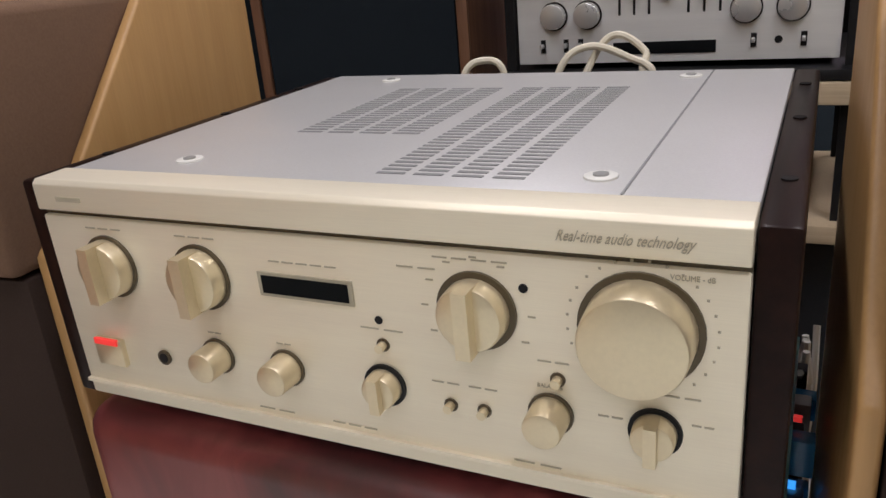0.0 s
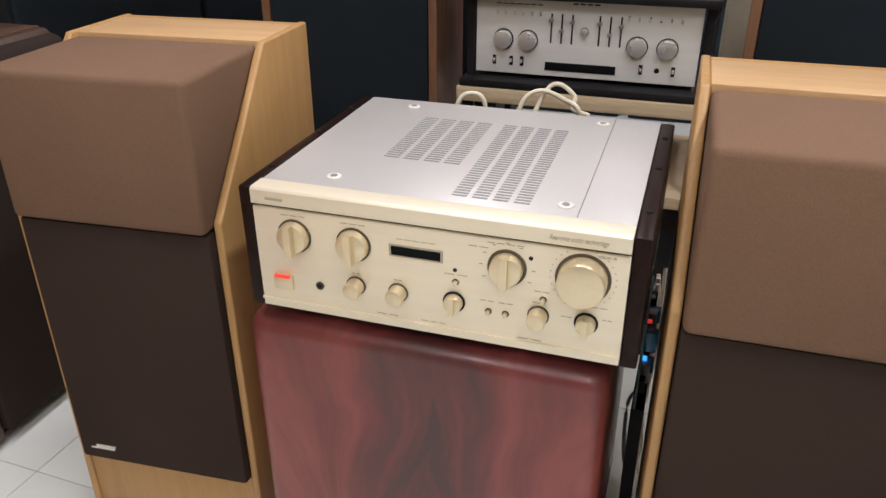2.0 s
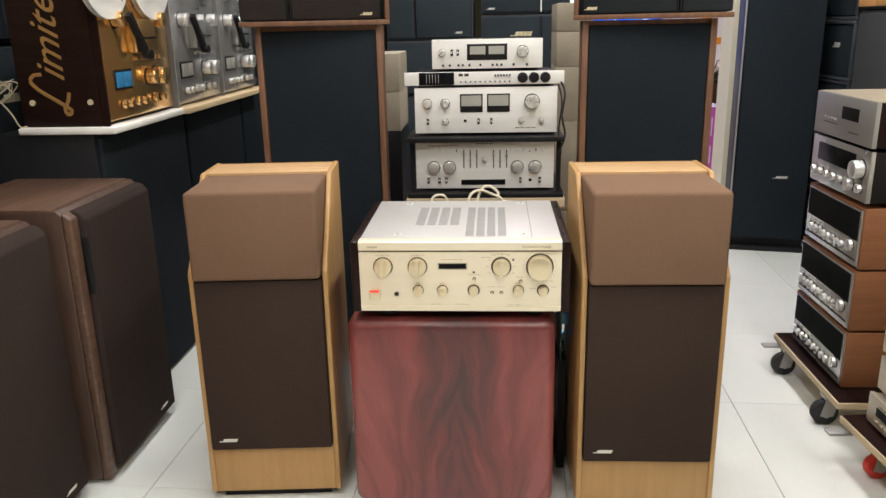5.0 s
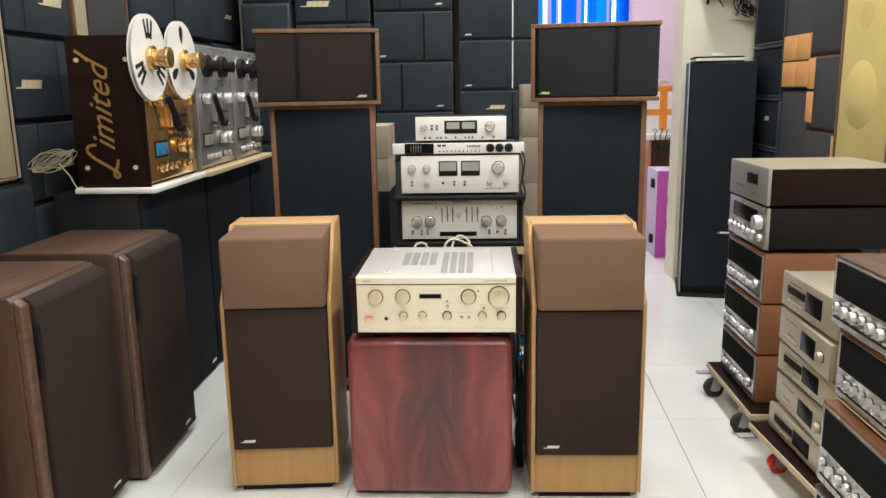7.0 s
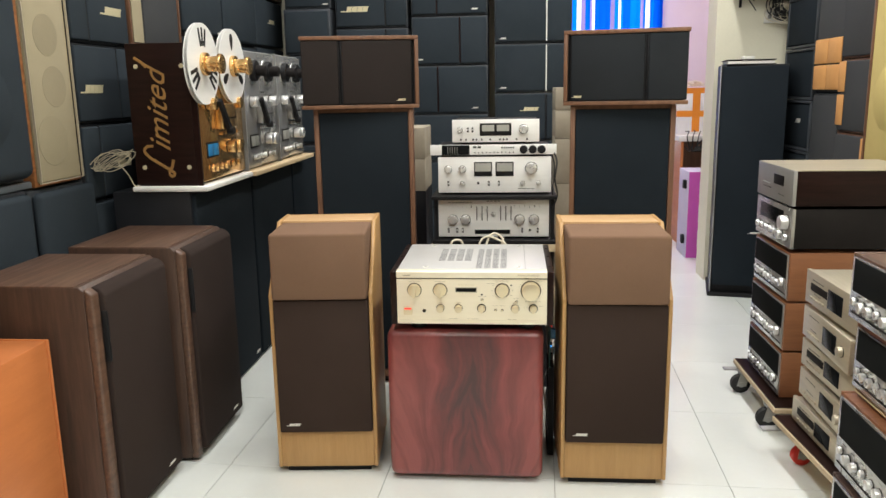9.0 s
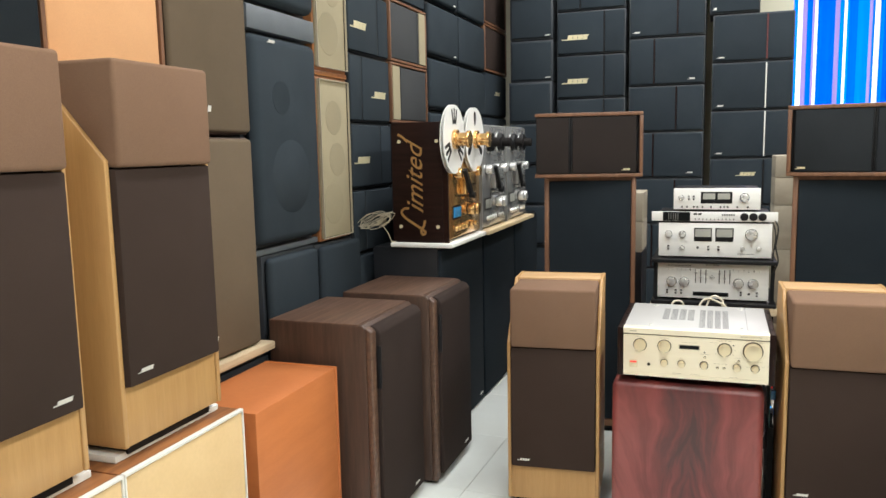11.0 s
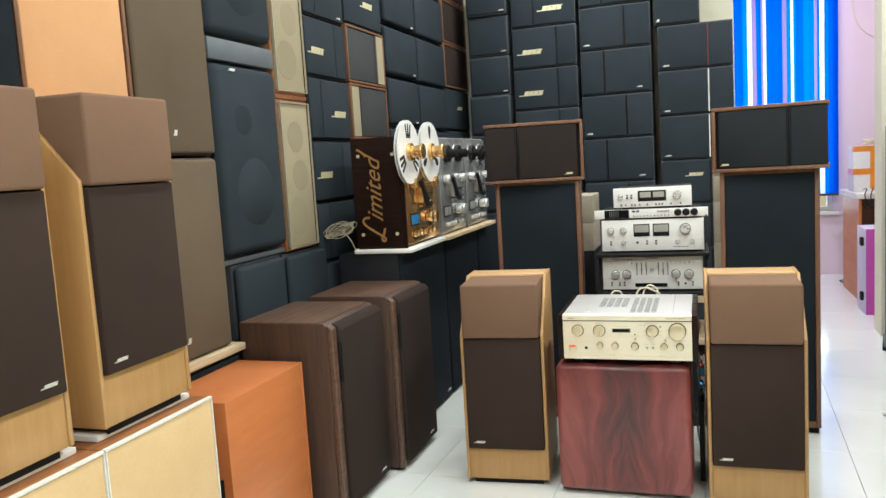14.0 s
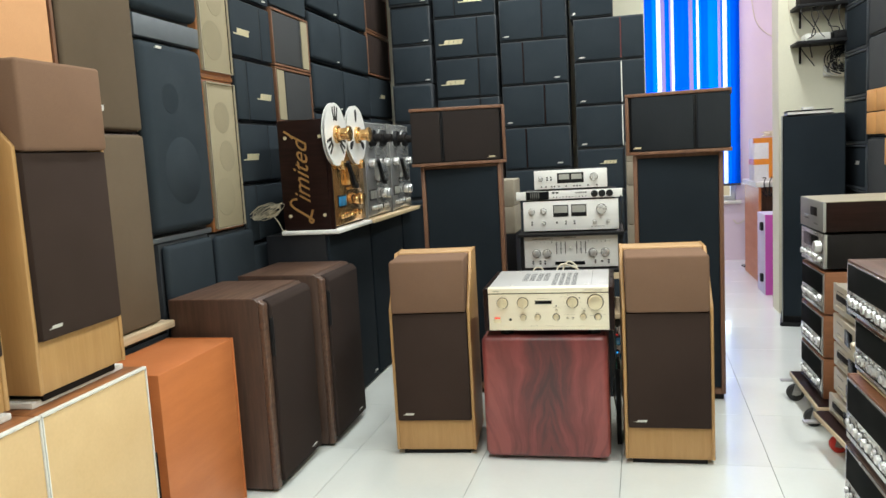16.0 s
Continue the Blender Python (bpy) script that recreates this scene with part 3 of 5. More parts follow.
# boxes on towers, toed in
for x, y, rz, mir in ((-0.681, 1.095, 11, False), (0.283, 1.065, -8, True)):
    tw = thing("tower_speaker", pose(x, y + 0.01, 0, 0, 0, rz * 0.6), "tall teak tower speaker with a black cloth front", "speaker", "tower speakers")
    part("case", bbox(-0.188, 0.188, 0.0, 0.30, 0.03, 1.098, bevel=0.003), "teak", tw)
    part("base", bbox(-0.18, 0.18, 0.015, 0.29, 0.0, 0.03), "black", tw)
    part("grille", bbox(-0.168, 0.168, -0.008, 0.004, 0.06, 1.085, bevel=0.004), "cl_navy", tw)
    for a in (-0.188, 0.170):
        part("front_edge", bbox(a, a + 0.018, -0.010, -0.0005, 0.03, 1.098, bevel=0.002), "teak", tw)
    part("floor_trim", bbox(-0.168, 0.168, -0.010, 0.0, 0.03, 0.056), "teak", tw)
    tower_box(pose(x, y - 0.02, 1.1, 0, 0, rz), -1 if mir else 1, "cl_black" if mir else "cl_umber_black", "teak bookshelf speaker with a two-part %s grille, on a tower" % ("black" if mir else "brownish"))


# ---- hero amplifier on its red cabinet ----
def amp_stand():
    t = thing("subwoofer_cabinet", pose(-0.2485, 0.312, 0.0), "large glossy red mahogany cabinet with rounded edges", "speaker cabinet")
    part("shell", bbox(-0.238, 0.2225, 0.0, 0.40, 0.012, 0.476, bevel=0.024, seg=4), "burgundy", t)
    for a in (-0.17, 0.17):
        for b in (0.06, 0.34):
            part("foot", cyl(B(), a, b, 0.0, 0.022, 0.014, "z"), "rubber", t)
    return t


amp_stand()


def knob(parent, x, z, y, r, h, material="gold_knob", ring=None, ring_r=1.28, bar=0.0, turn=0.0, label=""):
    """A turned knob on a dark ring; bar: half-width of the raised pointer bar across its face."""
    bm = cyl(B(), x, y, z, r, h, "y", 28, r2=r * 0.96, bevel=min(0.0018, h * 0.2))
    if bar:
        s, c = math.sin(radians(turn)), math.cos(radians(turn))
        pts = [(-bar, -r * 0.98), (bar, -r * 0.98), (bar, r * 0.98), (-bar, r * 0.98)]
        plate(bm, [(x + a * c + b * s, z - a * s + b * c) for a, b in pts], y - h - r * 0.42, y - h * 0.3)
    k = part("knob", bm, material, parent, label)
    if ring:
        bm = cyl(B(), x, y + 0.0005, z, r * ring_r, 0.0022, "y", 32)
        part("ring", bm, ring, k)
    return k


def bars(bm, x, z, w, h, y, n=1, gap=0.3):
    """Unreadable small print as n short bars side by side."""
    bw = w / (n + (n - 1) * gap)
    for i in range(n):
        a = x - w / 2 + i * bw * (1 + gap)
        plate(bm, [(a, z), (a + bw, z), (a + bw, z + h), (a, z + h)], y - 0.0004, y + 0.001)
    return bm


def lettering(text, size, m, material, parent, name, shear=0.0, width=None, depth=0.0003):
    """Flat letters of the built-in font, centred on m, lying in m's x-y plane."""
    cu = bpy.data.curves.new(name, "FONT")
    cu.body, cu.size, cu.shear, cu.extrude, cu.align_x, cu.resolution_u = text, size, shear, depth, "CENTER", 3
    ob = new(name, cu)
    bpy.context.view_layer.update()
    me = bpy.data.meshes.new_from_object(ob.evaluated_get(bpy.context.evaluated_depsgraph_get()))
    bpy.data.objects.remove(ob)
    if width:
        xs = [v.co.x for v in me.vertices]
        k = width / (max(xs) - min(xs))
        me.transform(Matrix.Diagonal((k, 1, 1, 1)))
    me.materials.clear()
    me.materials.append(M[material])
    ob = new(name, me)
    ob.parent = parent
    ob.matrix_basis = m
    return ob


def hero_amp():
    t = thing("amplifier", pose(-0.234, 0.309, 0.476, 0.8), "champagne gold stereo amplifier with dark wood cheeks", "amplifier")
    W, D, H = 0.432, 0.372, 0.181
    h = W / 2
    z0, z1, zs = 0.023, 0.157, 0.161
    part("chassis", bbox(-h + 0.003, h - 0.003, 0.012, D, z0 + 0.002, H - 0.006), "dark_steel", t)
    fp = part("front_panel", bbox(-h, h, 0.0, 0.012, z0, z1, bevel=0.0015), "gold", t)
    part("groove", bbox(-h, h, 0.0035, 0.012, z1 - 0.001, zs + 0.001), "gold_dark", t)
    part("upper_band", prism(B(), [(-0.002, zs), (-0.002, H - 0.003), (0.001, H), (0.026, H), (0.026, zs)], -h, h, bevel=0.0008), "gold", t)
    part("lower_rib", bbox(-h, h, -0.0022, 0.002, z0 + 0.010, z0 + 0.0125), "gold", t)
    cover = part("top_cover", bbox(-h, h, 0.0265, D, H - 0.008, H - 0.0015, bevel=0.0012), "cover", t)
    # slotted vents: two banks of thin grey bars, slot shade in their colour
    for bx0, bx1, by0, by1 in ((-0.109, -0.004, 0.137, 0.304), (0.008, 0.103, 0.047, 0.304)):
        bm = B()
        cols = 4
        cw = (bx1 - bx0) / cols
        rows = int((by1 - by0) / 0.0075)
        for i in range(cols):
            for j in range(rows):
                xa, ya = bx0 + i * cw + 0.003, by0 + j * 0.0075
                box(bm, xa, xa + cw - 0.006, ya, ya + 0.0034, H - 0.0016, H - 0.0011)
        part("vent_grille", bm, "slot", cover, "rows of vent slots drawn as shaded grey bars", "stuff")
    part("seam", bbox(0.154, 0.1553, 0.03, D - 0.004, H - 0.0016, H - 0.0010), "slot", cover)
    for a, b in ((-0.137, 0.058), (0.138, 0.057), (-0.139, 0.342), (0.140, 0.342)):
        s = part("screw_cup", cyl(B(), a, b, H - 0.0018, 0.009, 0.0016, "z", 20, bevel=0.0006), "white", cover)
        part("screw", cyl(B(), a, b, H - 0.0006, 0.0042, 0.0012, "z", 12), "steel", s)
    for a, b in ((-h - 0.019, -h - 0.0005), (h + 0.0005, h + 0.019)):
        ck = part("side_cheek", bbox(a, b, 0.004, D + 0.004, z0 - 0.004, H - 0.003, bevel=0.003), "darkwood", t, "glossy dark wood cheek")
        for q in (0.07, 0.2, 0.31):
            part("screw", cyl(B(), (a + b) / 2, q, H - 0.0035, 0.004, 0.0015, "z", 12), "dark_steel", ck)
    for a in (-0.16, 0.16):
        for b in (0.06, 0.30):
            part("foot", cyl(B(), a, b, -0.014 * b, 0.024, 0.024 + 0.014 * b, "z"), "black", t)

    def X(u):
        return -h + u * W

    def Z(v):
        return z0 + v * (z1 - z0)

    zb, zk = 0.125, 0.0715
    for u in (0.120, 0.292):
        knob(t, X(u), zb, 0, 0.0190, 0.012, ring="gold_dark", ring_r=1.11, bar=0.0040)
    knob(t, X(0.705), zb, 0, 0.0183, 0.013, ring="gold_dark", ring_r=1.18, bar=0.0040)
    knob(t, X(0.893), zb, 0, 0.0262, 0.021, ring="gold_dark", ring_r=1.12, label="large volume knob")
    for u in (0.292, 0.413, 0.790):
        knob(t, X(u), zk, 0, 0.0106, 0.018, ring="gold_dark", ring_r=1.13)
    for u in (0.568, 0.910):
        knob(t, X(u), zk, 0, 0.0108, 0.011, ring="black", ring_r=1.2, bar=0.003)
    bez = part("display_bezel", bbox(X(0.392), X(0.538), -0.0012, 0.002, 0.1185, 0.1335), "print", t)
    part("display_glass", bbox(X(0.398), X(0.532), -0.0016, 0.0, 0.1205, 0.1315), "glass", bez)
    b = part("power_button", bbox(X(0.044), X(0.102), -0.004, 0.002, 0.051, 0.071, bevel=0.001), "gold_knob", t)
    part("power_lamp", bbox(X(0.050), X(0.096), -0.0052, -0.003, 0.0675, 0.0715), "led_red", b, "lit red power lamp")
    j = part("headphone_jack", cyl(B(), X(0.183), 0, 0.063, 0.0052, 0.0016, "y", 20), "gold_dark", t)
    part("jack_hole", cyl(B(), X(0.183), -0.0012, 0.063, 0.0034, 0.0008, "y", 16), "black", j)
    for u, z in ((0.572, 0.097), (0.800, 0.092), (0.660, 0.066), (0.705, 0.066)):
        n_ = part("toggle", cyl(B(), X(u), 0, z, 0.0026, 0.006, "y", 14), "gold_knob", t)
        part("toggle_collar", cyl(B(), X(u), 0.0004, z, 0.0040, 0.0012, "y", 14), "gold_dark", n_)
    for u, z in ((0.764, 0.140), (0.570, 0.112)):
        part("remote_sensor", cyl(B(), X(u), 0.0004, z, 0.0024, 0.001, "y", 14), "black", t)
    bm = B()
    for u, z, w in ((0.12, 0.150, 0.030), (0.292, 0.150, 0.030), (0.465, 0.140, 0.045), (0.70, 0.152, 0.04), (0.572, 0.106, 0.026), (0.655, 0.079, 0.016), (0.705, 0.079, 0.016), (0.905, 0.092, 0.045), (0.413, 0.087, 0.010), (0.292, 0.087, 0.010), (0.77, 0.038, 0.026), (0.93, 0.033, 0.040), (0.795, 0.101, 0.016), (0.38, 0.039, 0.026), (0.51, 0.039, 0.03), (0.63, 0.145, 0.022), (0.86, 0.075, 0.012), (0.96, 0.078, 0.010)):
        bars(bm, X(u), z, w, 0.0009, 0.0, max(2, int(w / 0.009)))
    part("panel_print", bm, "print", t, "small faded print on the panel", "stuff")
    bm = B()
    for k in range(22):
        a = radians(-135 + 270 * k / 21)
        x, z = X(0.893) + math.sin(a) * 0.0345, zb + math.cos(a) * 0.0345
        box(bm, x - 0.0006, x + 0.0006, -0.0004, 0.001, z - 0.0006, z + 0.0006)
    for k in range(9):
        a = radians(-120 + 240 * k / 8)
        x, z = X(0.705) + math.sin(a) * 0.029, zb + math.cos(a) * 0.029
        box(bm, x - 0.002, x + 0.002, -0.0004, 0.001, z - 0.0005, z + 0.0005)
    part("scale_marks", bm, "print", t, kind="stuff")
    part("maker_mark", bars(B(), X(0.07), 0.1675, 0.022, 0.0030, -0.002, 1), "print", t)
    lettering("Real-time audio technology", 0.0078, pose(X(0.875), -0.0024, 0.1672, 90), "print", t, "script", shear=0.5, width=0.062)
    lettering("VOLUME - dB", 0.0036, pose(X(0.945), -0.0004, 0.1520, 90), "print", t, "inscription", width=0.019)
    lettering("BALANCE", 0.0030, pose(X(0.790), -0.0004, 0.0865, 90), "print", t, "inscription", width=0.013)


hero_amp()


# ---- generic hi-fi gear ----
def gear(m, w, h, d, panel, case, controls=(), name="amplifier", label="", category="amplifier", group="", ears=0.0, wood=None):
    """A hi-fi unit: case, face plate, and controls at (u, v) of the plate."""
    t = thing(name, m, label, category, group)
    f = 0.008
    part("case", bbox(-w / 2 + 0.004, w / 2 - 0.004, 0.01, d, f, h - 0.002, bevel=0.002), case, t)
    part("face_plate", bbox(-w / 2 - ears, w / 2 + ears, 0.0, 0.012, f, h, bevel=0.0012), panel, t)
    if wood:
        part("wood_sleeve", bbox(-w / 2 - 0.010, -w / 2 + 0.002, 0.004, d + 0.004, 0.004, h + 0.008, bevel=0.002), wood, t)
        part("wood_sleeve", bbox(w / 2 - 0.002, w / 2 + 0.010, 0.004, d + 0.004, 0.004, h + 0.008, bevel=0.002), wood, t)
        part("wood_lid", bbox(-w / 2 + 0.0025, w / 2 - 0.0025, 0.004, d + 0.004, h - 0.003, h + 0.007, bevel=0.002), wood, t)
    for a in (-w * 0.36, w * 0.36):
        for b in (0.05, d - 0.05):
            part("foot", cyl(B(), a, b, 0, 0.016, f + 0.002, "z", 12), "black", t)
    for c in controls:
        kind, u, v = c[0], c[1], c[2]
        x, z = -w / 2 + u * w, f + v * (h - f)
        if kind == "knob":
            knob(t, x, z, 0, c[3], c[4] if len(c) > 4 else c[3] * 1.1, material=c[5] if len(c) > 5 else "chrome", ring="dark_steel", ring_r=1.1)
        elif kind == "win":
            part("window", bbox(x - c[3] / 2, x + c[3] / 2, -0.0016, 0.004, z - c[4] / 2, z + c[4] / 2, bevel=0.0006), c[5] if len(c) > 5 else "glass", t)
        elif kind == "meter":
            wn = part("meter_bezel", bbox(x - c[3] / 2, x + c[3] / 2, -0.0018, 0.004, z - c[4] / 2, z + c[4] / 2, bevel=0.0006), "black", t)
            part("meter_face", bbox(x - c[3] * 0.44, x + c[3] * 0.44, -0.0024, -0.001, z - c[4] * 0.16, z + c[4] * 0.42), "meter", wn)
        elif kind == "slot":
            s = part("slider_slot", bbox(x - 0.0016, x + 0.0016, -0.0006, 0.002, z - c[3] / 2, z + c[3] / 2), "black", t)
            part("slider_cap", bbox(x - 0.0042, x + 0.0042, -0.010, -0.001, z + c[4] * c[3] - 0.003, z + c[4] * c[3] + 0.003, bevel=0.0008), "steel", s)
        elif kind == "switch":
            s = part("switch_plate", bbox(x - 0.0035, x + 0.0035, -0.001, 0.002, z - 0.009, z + 0.009), "black", t)
            part("lever", bbox(x - 0.0022, x + 0.0022, -0.012, 0.0, z - 0.002, z + 0.004, bevel=0.0008), "chrome", s)
        elif kind == "btn":
            part("button", bbox(x - c[3] / 2, x + c[3] / 2, -0.004, 0.002, z - c[4] / 2, z + c[4] / 2, bevel=0.0008), c[5] if len(c) > 5 else "chrome", t)
        elif kind == "hole":
            part("jack", cyl(B(), x, 0, z, 0.0048, 0.001, "y", 14), "black", t)
        elif kind == "text":
            part("print", bars(B(), x, z, c[3], c[4], 0, c[5]), "print_dark", t, kind="stuff")
    return t


# rack behind the amplifier
rk = thing("equipment_rack", pose(-0.187, 1.067, 0.014), "black shelf rack holding silver amplifiers", "rack")
for z in (0.588, 0.757):
    part("shelf", bbox(-0.235, 0.235, -0.027, 0.36, z - 0.014, z, bevel=0.002), "black", rk)
part("board", bbox(-0.24, 0.24, -0.03, 0.38, 0.545, 0.573, bevel=0.002), "ply", rk, "pale plywood board")
part("board", bbox(-0.24, 0.24, -0.02, 0.38, 0.36, 0.385, bevel=0.002), "ply", rk, "pale plywood board")
part("cabinet", bbox(-0.225, 0.225, 0.02, 0.37, -0.014, 0.36, bevel=0.004), "black_lac", rk)
for a in (-0.228, 0.214):
    for b in (0.005, 0.34):
        part("post", bbox(a, a + 0.014, b, b + 0.014, 0.385, 0.756), "black", rk)

sl = [("slot", 0.35 + 0.047 * k, 0.62, 0.055, v) for k, v in enumerate((0.3, -0.05, 0.25))] + [("knob", 0.50, 0.60, 0.007, 0.010)] + [("slot", 0.565 + 0.047 * k, 0.62, 0.055, v) for k, v in enumerate((0.25, -0.1, 0.2))]
gear(pose(-0.189, 1.08, 0.602), 0.420, 0.154, 0.32, "silver", "black", sl + [("knob", 0.13, 0.45, 0.018, 0.014), ("knob", 0.245, 0.45, 0.018, 0.014), ("knob", 0.735, 0.45, 0.018, 0.014), ("knob", 0.865, 0.45, 0.018, 0.014), ("win", 0.49, 0.13, 0.135, 0.016), ("switch", 0.09, 0.17), ("switch", 0.17, 0.17), ("switch", 0.22, 0.17), ("switch", 0.76, 0.17), ("hole", 0.83, 0.17), ("switch", 0.90, 0.17)] + [("btn", 0.10 + 0.04 * k, 0.80, 0.004, 0.009) for k in range(6)] + [("btn", 0.69 + 0.045 * k, 0.80, 0.004, 0.009) for k in range(6)] + [("text", 0.5, 0.93, 0.05, 0.003, 4), ("text", 0.2, 0.9, 0.09, 0.002, 7)], label="silver amplifier with seven sliders and four knobs", group="rack gear")
gear(pose(-0.185, 1.087, 0.771), 0.426, 0.143, 0.32, "silver", "black", [("knob", 0.09, 0.66, 0.013), ("knob", 0.215, 0.66, 0.013), ("meter", 0.40, 0.66, 0.068, 0.054), ("meter", 0.59, 0.66, 0.068, 0.054), ("knob", 0.825, 0.68, 0.021), ("switch", 0.09, 0.26), ("knob", 0.215, 0.26, 0.009), ("hole", 0.355, 0.27), ("switch", 0.45, 0.26), ("switch", 0.54, 0.26), ("knob", 0.75, 0.26, 0.008), ("knob", 0.89, 0.26, 0.008), ("text", 0.78, 0.1, 0.06, 0.002, 4)], label="silver amplifier with two needle meters", group="rack gear")
gear(pose(-0.19, 1.082, 0.914), 0.425, 0.046, 0.22, "silver", "black", [("win", 0.17, 0.5, 0.105, 0.036), ("text", 0.36, 0.66, 0.03, 0.008, 2)] + [("btn", 0.10 + 0.021 * k, 0.5, 0.002, 0.026, "steel") for k in range(5)] + [("btn", 0.34 + 0.034 * k, 0.24, 0.004, 0.004, "black") for k in range(11)] + [("btn", 0.58 + 0.02 * k, 0.7, 0.005, 0.006, "black") for k in range(6)] + [("knob", 0.77 + 0.078 * k, 0.5, 0.0140, 0.012, "black") for k in range(3)], name="equalizer", label="slim silver rack equalizer with black knobs", category="equalizer", group="rack gear", ears=0.024)
gear(pose(-0.18, 1.087, 0.961), 0.325, 0.092, 0.26, "silver", "black", [("knob", 0.09, 0.55, 0.010), ("switch", 0.18, 0.55), ("switch", 0.235, 0.55), ("win", 0.50, 0.56, 0.118, 0.046, "black"), ("meter", 0.415, 0.56, 0.052, 0.040), ("meter", 0.585, 0.56, 0.052, 0.040), ("knob", 0.82, 0.56, 0.016)] + [("btn", u, 0.12, 0.006, 0.006, "black") for u in (0.1, 0.16, 0.24, 0.28, 0.34, 0.44, 0.55, 0.59, 0.63, 0.74, 0.86)], label="small silver amplifier with twin meters", group="rack gear")


# ---- cables behind the amplifier ----
solid("power_cable", tube(tube(B(), [(-0.235, 0.70, 0.60), (-0.225, 0.72, 0.660), (-0.20, 0.735, 0.676), (-0.165, 0.74, 0.664), (-0.14, 0.73, 0.650), (-0.15, 0.74, 0.60)], 0.0036), [(-0.215, 0.715, 0.62), (-0.195, 0.745, 0.672), (-0.175, 0.75, 0.684), (-0.150, 0.745, 0.668), (-0.15, 0.735, 0.652), (-0.125, 0.735, 0.644)], 0.0036), "cable_w", "knotted ivory mains cable behind the amplifier", "cable")
solid("power_cable", tube(B(), [(-0.33, 0.70, 0.61), (-0.322, 0.71, 0.657), (-0.305, 0.72, 0.667), (-0.285, 0.72, 0.657), (-0.278, 0.72, 0.60)], 0.0036), "cable_w", "ivory mains cable looping behind the amplifier", "cable")
bm = B()
rng = random.Random(3)
for k in range(7):
    x, y = 0.0 + 0.002 * k, 0.62 + 0.015 * k
    pts = [(x + rng.uniform(-0.012, 0.012), y + rng.uniform(-0.03, 0.03), z) for z in (0.42, 0.36, 0.28, 0.2, 0.12, 0.05, 0.006)]
    tube(bm, pts, 0.0032, 6, 5)
solid("cable_bundle", bm, "white", "tangle of white cables hanging to the floor", "cable", "stuff")
solid("signal_cable", tube(tube(B(), [(0.03, 1.10, 0.94), (0.047, 1.06, 0.90), (0.040, 1.05, 0.83), (0.050, 1.06, 0.77), (0.03, 1.08, 0.70), (0.036, 1.10, 0.62), (0.03, 1.09, 0.576)], 0.003), [(0.028, 1.10, 0.93), (0.040, 1.07, 0.87), (0.032, 1.07, 0.78), (0.041, 1.08, 0.72), (0.030, 1.10, 0.576)], 0.0025), "rubber", "black signal cables hanging beside the rack", "cable")
pcb = thing("circuit_board", pose(0.003, 0.50, 0.30), "bare green circuit board with glowing lamps", "electronics")
part("board", bbox(-0.003, 0.0, 0.0, 0.14, 0.0, 0.14), "pcb", pcb)
for k in range(10):
    a, b = 0.012 + 0.026 * (k % 5), 0.02 + 0.07 * (k // 5)
    part("chip", bbox(0.0, 0.008 + 0.004 * (k % 3), a, a + 0.016, b, b + 0.02 + 0.01 * (k % 2), bevel=0.001), ("black", "steel", "blue_lcd")[k % 3], pcb)
part("lamp", bbox(0.0, 0.006, 0.03, 0.034, 0.125, 0.129), "led_red", pcb, "lit red lamp")
part("lamp", bbox(0.0, 0.006, 0.05, 0.055, 0.05, 0.055), "led_blue", pcb, "lit blue lamp")
part("base", bbox(-0.006, 0.012, 0.0, 0.14, -0.30, 0.0), "black", pcb)

# ---- left side, nearest: cream cabinets, orange cabinet, walnut speakers ----
for y in (-0.862, -1.254, -1.646):
    t = thing("cream_speaker", pose(-1.222, y, 0, 0, 0, 90), "cream fronted speaker with white trim and teak case", "speaker", "cream fronted speakers")
    part("case", bbox(-0.194, 0.194, 0.004, 0.33, 0.0, 0.636, bevel=0.003), "teak_side", t)
    part("front", bbox(-0.1895, 0.1895, -0.006, 0.006, 0.02, 0.629, bevel=0.003), "cream_board", t)
    for a, b, c, d in ((-0.194, 0.194, 0.630, 0.637), (-0.194, -0.1905, 0.0, 0.630), (0.1905, 0.194, 0.0, 0.630)):
        part("trim", bbox(a, b, -0.008, 0.0035, c, d, bevel=0.0012), "white", t)
    pad = solid("foam_pad", bbox(-0.160, 0.172, 0.045, 0.30, 0.6365, 0.6515, bevel=0.003), "paper", "thin white foam pad under a speaker", "pad", m=pose(-1.222, y, 0, 0, 0, 90), group="foam pads")
t = thing("orange_cabinet", pose(-1.272, -0.308, 0, 0, 0, 90), "bright orange laminate cabinet with a grey edge", "cabinet")
part("body", bbox(-0.222, 0.214, 0.002, 0.32, 0.0, 0.570, bevel=0.004), "orange_vinyl", t)
part("edge", bbox(0.214, 0.222, -0.002, 0.32, 0.0, 0.572, bevel=0.002), "orange_vinyl", t)
part("vent_panel", bbox(-0.2255, -0.2215, 0.03, 0.14, 0.02, 0.34, bevel=0.001), "black", t)
for k in range(5):
    part("vent_rib", bbox(-0.2275, -0.225, 0.045, 0.125, 0.06 + 0.055 * k, 0.066 + 0.055 * k), "dark_steel", t)


